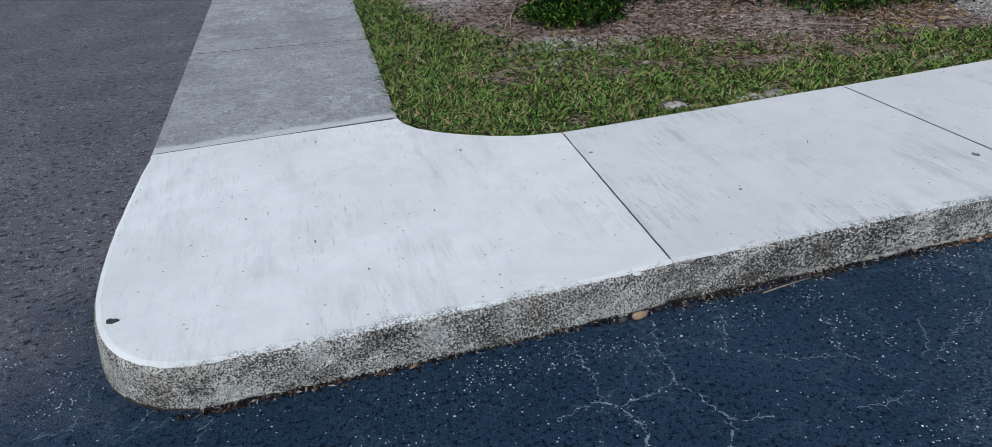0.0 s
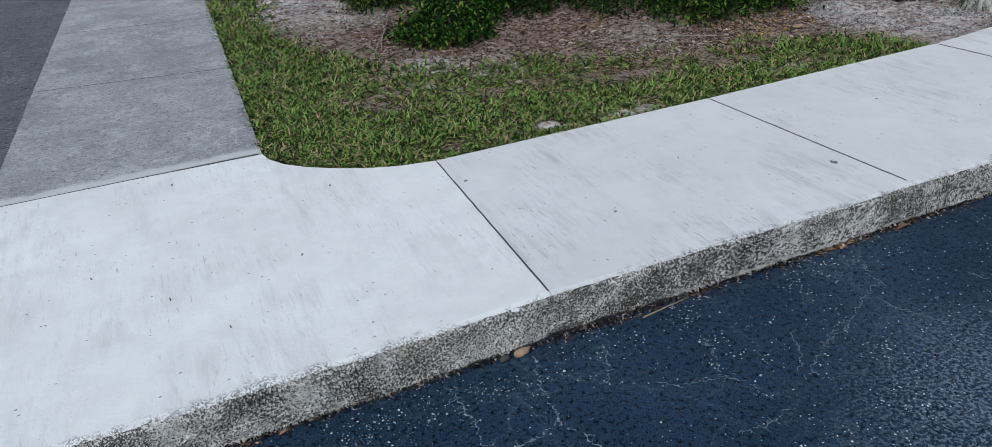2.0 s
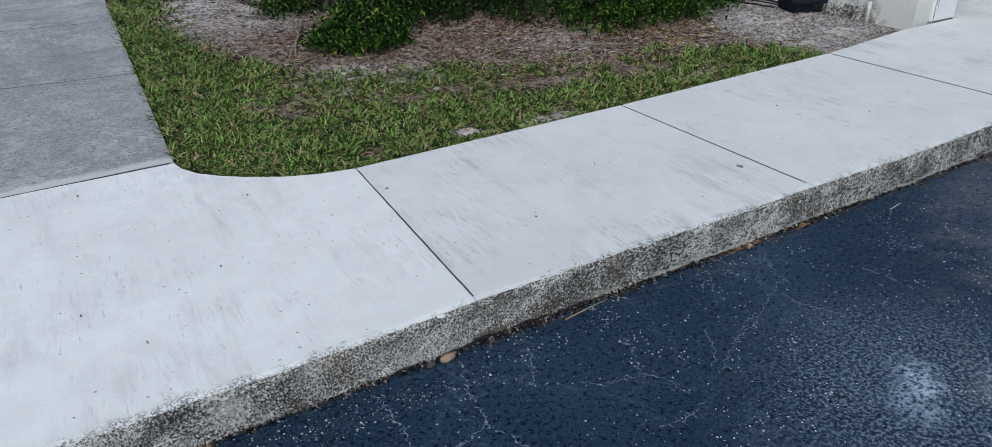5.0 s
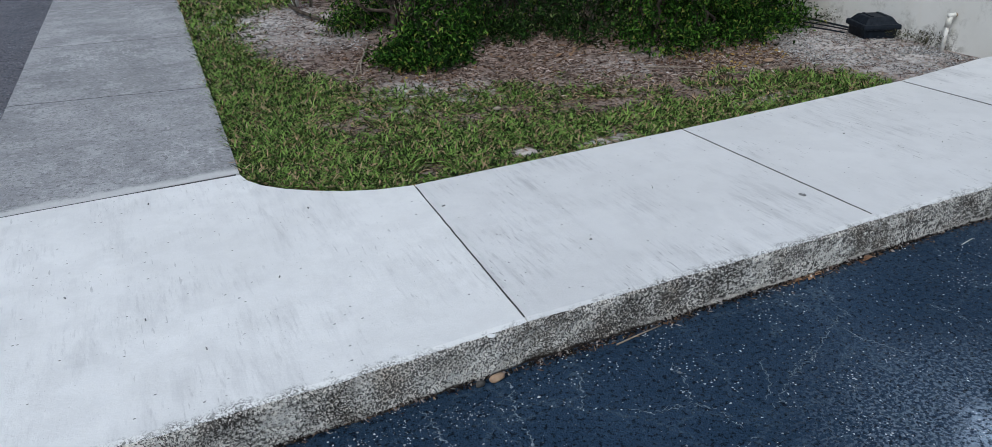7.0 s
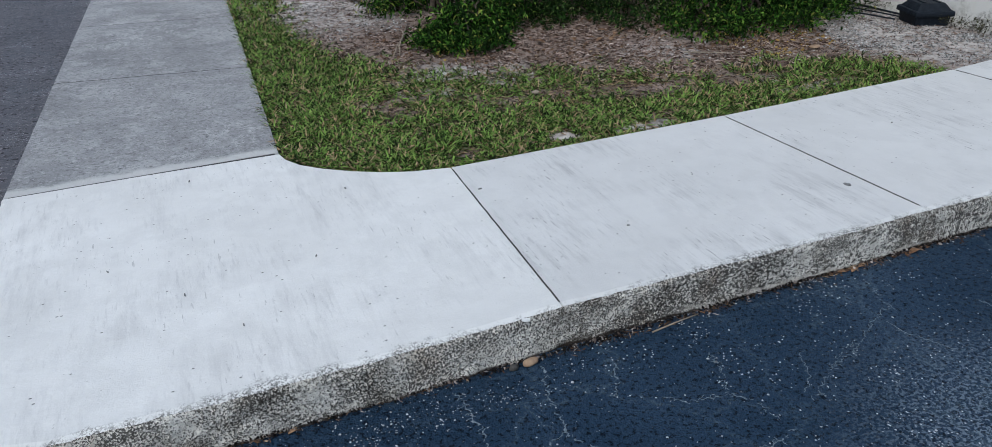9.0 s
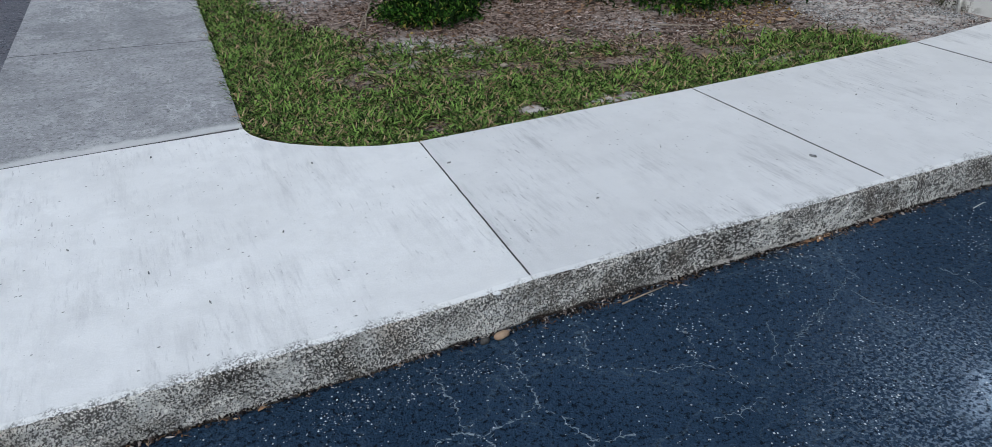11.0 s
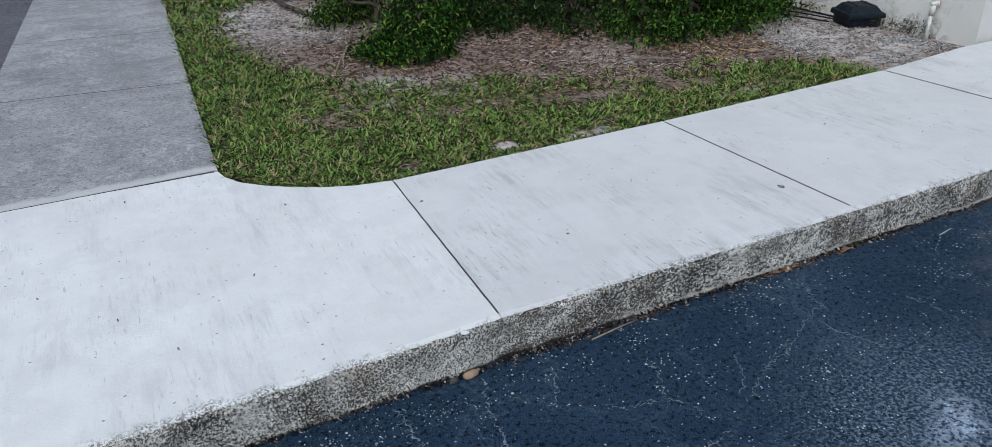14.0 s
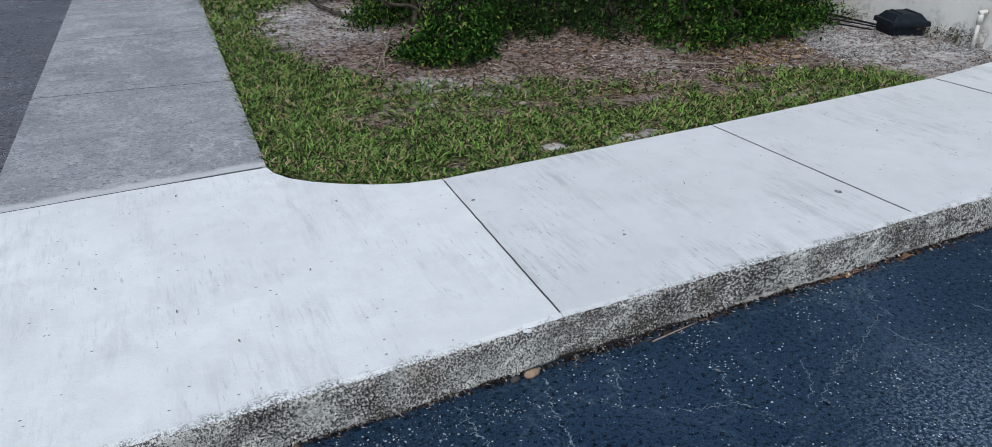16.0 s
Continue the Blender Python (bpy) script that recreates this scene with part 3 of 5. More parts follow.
def pavement():
    base = thing("pavement", "pale coated concrete pavement of cast slabs with a weathered kerb", "pavement", kind="structure")
    g = 0.0018
    front = lambda q: q.y < 0.06 or q.x < -1.5 and q.y < 1.6
    corner = [(-1.36, -0.022), (-0.9, -0.03), (-0.4, -0.028), (-0.0004, -0.012), (-0.0004, 0.014), (-g, 0.03), (0.059 - g, 1.132)]
    corner += [(-0.10, 1.165), (-0.22, 1.215), (-0.33, 1.28), (-0.44, 1.365), (-0.52, 1.45), (-0.567, 1.54), (-0.582, 1.618)]
    corner += [(-1.13, 1.632), (-1.68, 1.634)]
    bow = [(-1.68, 1.9), (-1.705, 1.45), (-1.732, 1.1), (-1.747, 0.80), (-1.745, 0.55), (-1.727, 0.36), (-1.69, 0.22), (-1.635, 0.115), (-1.56, 0.04), (-1.47, -0.004), (-1.36, -0.022), (-1.2, -0.026)]
    corner = corner[1:]
    for k in range(1, len(bow) - 2):
        a, b, c, d = (Vector(q) for q in bow[k - 1:k + 3])
        for t in (0, 0.25, 0.5, 0.75):
            q = 0.5 * (2 * b + (c - a) * t + (2 * a - 5 * b + 4 * c - d) * t * t + (3 * b - a - 3 * c + d) * t ** 3)
            corner.append((q.x, q.y))
    corner.append((-1.36, -0.022))
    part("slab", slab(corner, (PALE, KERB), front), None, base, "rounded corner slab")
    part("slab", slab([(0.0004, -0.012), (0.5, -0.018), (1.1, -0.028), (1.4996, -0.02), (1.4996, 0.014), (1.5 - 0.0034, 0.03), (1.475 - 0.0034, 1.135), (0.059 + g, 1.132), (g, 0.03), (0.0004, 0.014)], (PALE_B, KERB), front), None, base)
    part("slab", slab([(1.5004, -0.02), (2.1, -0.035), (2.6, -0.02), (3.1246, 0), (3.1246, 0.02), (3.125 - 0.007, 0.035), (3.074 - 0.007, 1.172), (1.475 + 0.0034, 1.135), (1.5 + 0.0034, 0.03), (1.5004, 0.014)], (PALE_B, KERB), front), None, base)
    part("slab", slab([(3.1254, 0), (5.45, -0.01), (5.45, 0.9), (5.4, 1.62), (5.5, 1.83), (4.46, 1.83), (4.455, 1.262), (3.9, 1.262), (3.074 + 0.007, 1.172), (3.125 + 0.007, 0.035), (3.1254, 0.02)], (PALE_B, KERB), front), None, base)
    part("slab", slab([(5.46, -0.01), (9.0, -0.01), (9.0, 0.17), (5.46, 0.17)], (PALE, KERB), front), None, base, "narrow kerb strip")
    # the older grey walk
    cuts = [1.6355, 3.235, 4.77, 6.3, 7.83, 9.9]
    for y0, y1 in zip(cuts, cuts[1:]):
        line = lambda x, y: (x + LEFT_LEAN * (y - 1.63), y)
        skew = 0.0 if y0 < 2 else -0.09
        skew1 = -0.09
        ring = [line(-1.68, y0 - skew + 0.005), line(-0.582, y0 + skew + 0.005), line(-0.582, y1 + skew1 - 0.006), line(-1.68, y1 - skew1 - 0.006)]
        part("slab", slab(ring, (GREY, GREY)), None, base, "grey weathered slab")
    joints = [((0.001, 0.018), (0.059, 1.115)), ((1.5, 0.02), (1.475, 1.12)), ((3.124, 0.03), (3.074, 1.155)), ((-1.66, 1.638), (-0.6, 1.628))]
    for y in cuts[1:-1]:
        joints.append(((-1.66 + LEFT_LEAN * (y - 1.63), y + 0.09), (-0.6 + LEFT_LEAN * (y - 1.63), y - 0.09)))
    for a, b in joints:
        a, b = Vector(a), Vector(b)
        u = (b - a).normalized() * 0.008
        verts = [(q.x + k * u.y, q.y - k * u.x, z) for z in (0.1, 0.1388) for q, k in ((a, 1), (b, 1), (b, -1), (a, -1))]
        part("joint_filling", mesh_of("joint_filling", verts, [(4, 5, 6, 7), (0, 1, 5, 4), (1, 2, 6, 5), (2, 3, 7, 6), (3, 0, 4, 7)], JOINT), None, base, "dark dirt in a joint")
    return base


PAVEMENT = pavement()


def cross_walk():
    """The wider walk into which the grey path runs."""
    edge = lambda y: -1.68 + LEFT_LEAN * (y - 1.63) + 0.012 * (y - 10)
    rings = ([(edge(10.03), 10.06), (-0.2, 10.02), (3.4, 10.02), (3.4, 11.9), (edge(11.9), 11.9)], [(edge(11.912), 11.912), (3.4, 11.912), (3.4, 14.4), (edge(14.4), 14.4)], [(edge(14.412), 14.412), (3.4, 14.412), (3.4, 17.5), (edge(17.5), 17.5)])
    base = thing("pavement_far", "grey concrete walk at the end of the path", "pavement", kind="structure")
    for ring in rings:
        part("slab", slab(ring, (GREY, GREY)), None, base)
    return base


cross_walk()

# ---- planting bed ----
BARE = [(-0.03, 5.2), (-0.14, 4.4), (-0.15, 3.8), (-0.05, 3.3), (0.19, 2.92), (0.4, 2.45), (0.6, 2.33), (1.1, 2.22), (1.7, 1.9), (2.25, 1.85), (2.7, 1.72), (3.0, 1.42), (3.12, 1.1), (5, 1.1), (5, 13), (-0.2, 13), (-0.15, 9.3), (-0.02, 8.2), (0.12, 7.1), (0.35, 6.55), (0.62, 6.2), (0.5, 5.75), (0.15, 5.5)]


def inside(x, y, ring):
    hit = np.zeros(x.shape, bool)
    for (x0, y0), (x1, y1) in zip(ring, ring[1:] + ring[:1]):
        if y0 != y1:
            hit ^= ((y0 > y) != (y1 > y)) & (x < (x1 - x0) * (y - y0) / (y1 - y0) + x0)
    return hit


def bed_height(x, y):
    h = 0.106 + 0.012 * noise.noise((x * 2.3, y * 2.3, 4)) + 0.006 * noise.noise((x * 9, y * 9, 2))
    mound = max(0.0, 1 - math.hypot(x - 1.9, y - 3.7) / 1.9)
    return h + 0.07 * mound * mound * (3 - 2 * mound)


def planting_bed():
    xs, ys = np.arange(-0.72, 4.35, 0.05), np.arange(1.08, 10.0, 0.06)
    verts = []
    for y in ys:
        for x in xs:
            z = bed_height(x, y)
            if y < 1.2 or x < -0.55 + LEFT_LEAN * (y - 1.6):
                z = min(z, 0.124)
            verts.append((x + LEFT_LEAN * (y - 1.6) * min(1.0, max(0.0, 1.2 - x) / 1.7), y, z))
    n = len(xs)
    faces = [(j * n + i, j * n + i + 1, (j + 1) * n + i + 1, (j + 1) * n + i) for j in range(len(ys) - 1) for i in range(n - 1)]
    ob = new("ground_bed", mesh_of("ground_bed", verts, faces, SOIL, True))
    return tagged(ob, "sandy brown soil of the planting bed with pale bare patches", "soil", kind="structure")


planting_bed()

# ---- walls ----


def walls():
    bm = box(4.05, 4.44, 1.285, 1.6, -0.1, 3.0, 0.006)
    side = box(4.05, 4.3, 1.594, 30.0, -0.1, 3.0)
    me = bpy.data.meshes.new("tmp")
    side.to_mesh(me)
    side.free()
    bm.from_mesh(me)
    bpy.data.meshes.remove(me)
    wall = tagged(part("wall_east", bm, STUCCO), "white stucco building wall with mildew near its foot", "wall", kind="structure")
    tagged(part("wall_entry", box(4.3, 11.0, 1.86, 2.1, -0.1, 3.0), STUCCO), "white stucco wall in the recess of the entry", "wall", kind="structure")
    tagged(part("wall_far", box(-30, 4.3, 30.0, 30.25, -0.1, 3.0), STUCCO), "white stucco wall that closes the yard", "wall", kind="structure")
    board = part("trim_board", box(4.20, 4.447, 1.258, 1.2835, 0.152, 2.7, 0.003), PAINTED)
    tagged(board, "white painted corner board with flaking dark edges", "trim", kind="structure")
    rng = random.Random(5)
    for x, z0, z1 in ((4.205, 0.16, 0.42), (4.228, 0.22, 0.34), (4.224, 0.36, 0.44), (4.42, 0.5, 0.62), (4.21, 0.5, 0.72)):
        n = 9
        verts, faces = [], []
        for k in range(n + 1):
            z = z0 + (z1 - z0) * k / n
            c, w = x + rng.uniform(-0.004, 0.004), rng.uniform(0.0006, 0.0035)
            verts += [(c - w, 1.2565, z), (c + w, 1.2565, z), (c + w, 1.2575, z), (c - w, 1.2575, z)]
        for k in range(n):
            a = k * 4
            faces += [(a, a + 1, a + 5, a + 4), (a + 1, a + 2, a + 6, a + 5), (a + 3, a, a + 4, a + 7)]
        part("flaked_paint", mesh_of("flaked_paint", verts, faces, FLAKE), None, board, "dark strip of flaked paint")
    return wall


walls()

# ---- mulch bed past the entry ----


def mulch_bed():
    xs, ys = np.arange(5.36, 9.05, 0.08), np.arange(0.17, 1.9, 0.08)
    verts = [(x, y, 0.128 + min(1.0, max(0.0, x - 5.44) * 5) * (0.02 + 0.03 * noise.noise((x * 5, y * 5, 1)) + 0.012 * noise.noise((x * 20, y * 20, 1)))) for y in ys for x in xs]
    n = len(xs)
    faces = [(j * n + i, j * n + i + 1, (j + 1) * n + i + 1, (j + 1) * n + i) for j in range(len(ys) - 1) for i in range(n - 1)]
    ob = new("ground_mulch", mesh_of("ground_mulch", verts, faces, MULCH, True))
    return tagged(ob, "red-brown bark mulch bed beside the entry", "mulch", kind="structure")


mulch_bed()

def garden_edging():
    """A low worn strip of grey concrete that bends round the hedge bed."""
    line = [(0.30, 10.0), (0.22, 9.0), (0.19, 8.2), (0.21, 7.5), (0.27, 6.9), (0.38, 6.5), (0.58, 6.27), (0.84, 6.12)]
    verts, faces = [], []
    for i, q in enumerate(line):
        a, b = Vector(line[max(i - 1, 0)]), Vector(line[min(i + 1, len(line) - 1)])
        u = (b - a).normalized()
        for k, z in ((-1, 0.08), (-1, 0.138), (-0.9, 0.144), (0.9, 0.146), (1, 0.14), (1, 0.08)):
            w = 0.085 * k * (1 + 0.2 * noise.noise((q[0] * 3, q[1] * 3, k)))
            verts.append((q[0] - u.y * w, q[1] + u.x * w, z))
    for i in range(len(line) - 1):
        faces += [(i * 6 + k, i * 6 + 6 + k, i * 6 + 7 + k, i * 6 + 1 + k) for k in range(5)]
    faces += [tuple(range(6)), tuple(range(len(verts) - 1, len(verts) - 7, -1))]
    ob = new("edging", mesh_of("edging", verts, faces, EDGING))
    return tagged(ob, "low grey concrete edging round the hedge bed", "edging", kind="structure")


garden_edging()

# ---- loose sheets of many small pieces ----


def joined(name, verts, faces, material, smooth=True):
    """One mesh from arrays: verts (n, 3) and faces as rows of 3 or 4 indices."""
    me = bpy.data.meshes.new(name)
    me.vertices.add(len(verts))
    me.vertices.foreach_set("co", np.asarray(verts, np.float32).ravel())
    sizes = np.concatenate([np.full(len(f), f.shape[1]) for f in faces])
    loops = np.concatenate([f.ravel() for f in faces])
    me.loops.add(len(loops))
    me.loops.foreach_set("vertex_index", loops.astype(np.int32))
    me.polygons.add(len(sizes))
    me.polygons.foreach_set("loop_start", np.concatenate([[0], np.cumsum(sizes)[:-1]]).astype(np.int32))
    me.polygons.foreach_set("use_smooth", np.full(len(sizes), smooth))
    me.materials.append(material)
    me.update(calc_edges=True)
    me.validate()
    return me


def rosettes(x, y, rng, most=6, reach=0.006):
    """Spreads each place into a few blade feet that fan out round it; returns the feet and their headings."""
    count = rng.integers(3, most + 1, len(x))
    owner = np.repeat(np.arange(len(x)), count)
    turn = rng.uniform(0, 2 * np.pi, len(x))[owner] + rng.normal(0, 1.5, len(owner))
    r = rng.uniform(0, reach, len(owner))
    return x[owner] + r * np.cos(turn), y[owner] + r * np.sin(turn), turn


def blades(x, y, z, rng, length, width, lean, az=None):
    """Bent tapering blades that stand at x, y, z."""
    n = len(x)
    az = rng.uniform(0, 2 * np.pi, n) if az is None else az
    le = length * rng.uniform(0.55, 1.35, n)
    wi = width * rng.uniform(0.7, 1.3, n)
    a0 = np.clip(rng.normal(lean, 0.28, n), 0.1, 1.42)
    bend = rng.uniform(-0.1, 0.6, n)
    out = np.stack([np.cos(az), np.sin(az), np.zeros(n)], 1)
    side = np.stack([-np.sin(az), np.cos(az), np.zeros(n)], 1)
    twist = rng.uniform(-0.5, 0.5, n)[:, None]
    q = np.stack([x, y, z], 1)
    rows = []
    for k, w in ((0, 0.75), (1, 1.0), (2, 0.8), (3, 0.0)):
        if k:
            ang = a0 + bend * (k - 1) / 2
            q = q + (out * np.sin(ang)[:, None] + np.array([0, 0, 1.0]) * np.cos(ang)[:, None]) * (le / 3)[:, None]
        s = (side + np.array([0, 0, 1.0]) * twist * 0.6) * (wi * w / 2)[:, None]
        rows += [q - s, q + s] if w else [q]
    verts = np.stack(rows, 1).reshape(-1, 3)
    b = (np.arange(n) * 7)[:, None]
    quads = np.concatenate([b + np.array([[0, 1, 3, 2]]), b + np.array([[2, 3, 5, 4]])])
    return verts, quads, b + np.array([[4, 5, 6]])


def heights(x, y):
    return np.array([bed_height(a, b) for a, b in zip(x, y)])


def lumps(x, y, scale, seed):
    return np.array([noise.noise((a * scale, b * scale, seed)) for a, b in zip(x, y)])


def in_lawn(x, y, rng, fuzz=0.1):
    left = -0.575 + LEFT_LEAN * (y - 1.6)
    low = np.where(x < 0.06, 1.132 + 0.42 * np.clip(-(x - 0.06) / 0.64, 0, 1) ** 1.7, 1.132 + np.maximum(0, x - 1.4) * 0.024)
    ok = (x > left - 0.008) & (y > low + 0.02)
    wob_x = x + 0.12 * lumps(x, y, 5, 3) + rng.normal(0, fuzz, len(x))
    wob_y = y + 0.12 * lumps(x, y, 5, 9) + rng.normal(0, fuzz, len(x))
    ok &= ~inside(wob_x, wob_y, BARE)
    for cx, cy, rx, ry, keep in ((0.69, 1.31, 0.085, 0.06, 0.04), (1.17, 1.25, 0.14, 0.05, 0.08), (1.02, 1.24, 0.09, 0.04, 0.3), (0.02, 1.95, 0.15, 0.12, 0.35), (-0.02, 2.25, 0.12, 0.2, 0.4), (0.62, 1.8, 0.14, 0.09, 0.4), (1.35, 1.75, 0.25, 0.12, 0.5), (2.3, 1.35, 0.3, 0.07, 0.25), (2.05, 1.6, 0.25, 0.1, 0.5), (0.28, 2.2, 0.2, 0.14, 0.45), (0.5, 2.08, 0.55, 0.2, 0.45), (1.0, 1.88, 0.4, 0.15, 0.45), (1.7, 1.72, 0.4, 0.13, 0.5)):
        ok &= (((x - cx) / rx) ** 2 + ((y - cy) / ry) ** 2 > 1 + 0.5 * lumps(x, y, 14, 5)) | (rng.uniform(0, 1, len(x)) < keep)
    return ok


def grass():
    rng = np.random.default_rng(4)
    vs, qs, ts, n0 = [], [], [], 0
    for (x0, x1, y0, y1), per, length, width, lean in (
        ((-0.6, 3.15, 1.13, 2.6), 6000, 0.044, 0.0062, 1.28),
        ((-0.6, 0.6, 2.6, 4.4), 4600, 0.046, 0.0068, 1.25),
        ((-0.6, 0.8, 4.4, 9.6), 1900, 0.052, 0.0092, 1.15),
    ):
        n = int((x1 - x0) * (y1 - y0) * per)
        x, y = rng.uniform(x0, x1, n), rng.uniform(y0, y1, n)
        ok = in_lawn(x, y, rng)
        ok &= rng.uniform(0, 1, n) < 0.86 + 0.8 * lumps(x, y, 7.0, 7) + 0.5 * lumps(x, y, 2.6, 17) - 0.12 * (x > 0.9) - 0.32 * np.clip((x - 0.9) * 2, 0, 1) * np.clip((y - 1.42 - 0.03 * x) * 5, 0, 1) - 0.16 * (np.abs(y - 1.95) < 0.25) * (x > -0.1)
        x, y, az = rosettes(x[ok], y[ok], rng)
        tall = 1.0 + 0.45 * lumps(x, y, 4.5, 1)
        v, q, t = blades(x, y, heights(x, y) + rng.uniform(-0.004, 0.010, len(x)), rng, length * tall, width, lean, az)
        vs.append(v), qs.append(q + n0), ts.append(t + n0)
        n0 += len(v)
    # rank tufts at the sunny end of the strip
    for cx, cy in ((2.72, 1.5), (2.5, 1.6), (2.9, 1.36), (2.8, 1.42), (2.25, 1.72), (1.55, 1.55), (0.35, 1.35), (0.1, 1.42), (-0.3, 1.75), (-0.1, 2.6)):
        n = 110
        x, y = rng.normal(cx, 0.06, n), rng.normal(cy, 0.05, n)
        y = np.maximum(y, 1.14 + np.maximum(0, x - 1.4) * 0.024 + 0.02)
        v, q, t = blades(x, y, heights(x, y) - 0.004, rng, 0.055, 0.0075, 0.85)
        vs.append(v), qs.append(q + n0), ts.append(t + n0)
        n0 += len(v)
    # fringe that creeps over the edge of the grey path
    y = rng.uniform(1.66, 9.6, 2600)
    y = y[rng.uniform(0, 1, len(y)) < 0.55 + 0.9 * lumps(y * 0, y, 3.0, 8)]
    x = -0.575 + LEFT_LEAN * (y - 1.6) + rng.normal(0.0, 0.012, len(y))
    v, q, t = blades(x, y, np.full(len(y), 0.132), rng, 0.045, 0.0064, 1.2, rng.normal(np.pi, 0.9, len(y)))
    vs.append(v), qs.append(q + n0), ts.append(t + n0)
    n0 += len(v)
    ob = new("grass", joined("grass", np.concatenate(vs), [np.concatenate(qs), np.concatenate(ts)], GRASS))
    return tagged(ob, "short coarse green lawn grass with dry brown blades", "grass", kind="stuff")


grass()


def flakes(x, y, z, rng, length, width, steep=0.25):
    """Curled flat bits that lie at x, y, z."""
    n = len(x)
    az, tip = rng.uniform(0, 2 * np.pi, n), rng.normal(0, steep, n)
    le, wi = length * rng.uniform(0.4, 1.6, n), width * rng.uniform(0.5, 1.5, n)
    u = np.stack([np.cos(az) * np.cos(tip), np.sin(az) * np.cos(tip), np.sin(tip)], 1)
    s = np.stack([-np.sin(az), np.cos(az), rng.normal(0, 0.3, n)], 1)
    c = np.stack([x, y, z], 1)
    lift = np.array([0, 0, 1.0]) * (wi * 0.5)[:, None]
    u, s = u * (le / 2)[:, None], s * (wi / 2)[:, None]
    verts = np.stack([c - u, c - s * 0.9 + lift, c + u + lift * 0.6, c + s, c - u * 0.2 + lift * 1.2], 1).reshape(-1, 3)
    b = (np.arange(n) * 5)[:, None]
    return verts, np.concatenate([b + np.array([[0, 4, 1]]), b + np.array([[1, 4, 2]]), b + np.array([[2, 4, 3]]), b + np.array([[3, 4, 0]])])


def litter(name, label, material, areas, length, width, seed, lawn=None):
    rng = np.random.default_rng(seed)
    vs, fs, n0 = [], [], 0
    for x0, x1, y0, y1, n in areas:
        x, y = rng.uniform(x0, x1, n), rng.uniform(y0, y1, n)
        if lawn is not None:
            ok = in_lawn(x, y, rng) if lawn else inside(x + rng.normal(0, 0.08, n), y + rng.normal(0, 0.08, n), BARE) & (x < 4.0) & (y > 1.2)
            ok &= rng.uniform(0, 1, n) < 0.6 + 0.9 * lumps(x, y, 3.0, seed)
            x, y = x[ok], y[ok]
            z = heights(x, y) + 0.004
        else:
            z = np.full(n, 0.006)
        v, f = flakes(x, y, z, rng, length, width)
        vs.append(v), fs.append(f + n0)
        n0 += len(v)
    ob = new(name, joined(name, np.concatenate(vs), [np.concatenate(fs)], material, False))
    return tagged(ob, label, "litter", kind="stuff")


litter("bark_litter", "small bits of bark and dead leaves on the bare soil", CHIPS, ((-0.2, 3.1, 1.2, 3.4, 46000), (3.1, 4.0, 1.2, 3.4, 3200), (-0.2, 2.0, 3.4, 6.0, 15000), (0.0, 3.0, 6.0, 9.0, 6000)), 0.042, 0.0052, 11, False)
litter("dead_leaf_litter", "russet dead leaves scattered under the shrubs", RUSSET, ((0.3, 3.2, 2.2, 3.6, 3000), (0.2, 1.6, 3.2, 5.5, 300), (0.4, 1.6, 6.5, 8.0, 160), (2.2, 3.1, 1.9, 2.5, 500)), 0.03, 0.011, 12, False)
litter("sand_crumbs", "pale crumbs of sand and shell on the bare soil", CRUMB, ((3.0, 4.0, 1.2, 2.9, 9500), (3.8, 4.04, 1.45, 1.75, 500), (-0.2, 0.7, 3.6, 5.6, 4200), (0.3, 1.0, 2.2, 2.6, 700), (1.3, 3.0, 1.8, 2.6, 900)), 0.016, 0.008, 14, False)
litter("thatch", "dry brown thatch between the grass blades", THATCH, ((-0.6, 3.1, 1.13, 2.6, 40000), (-0.6, 0.6, 2.6, 5.0, 14000), (-0.4, 1.6, 1.75, 2.4, 7000)), 0.042, 0.0042, 13, True)

# ---- shrubs ----


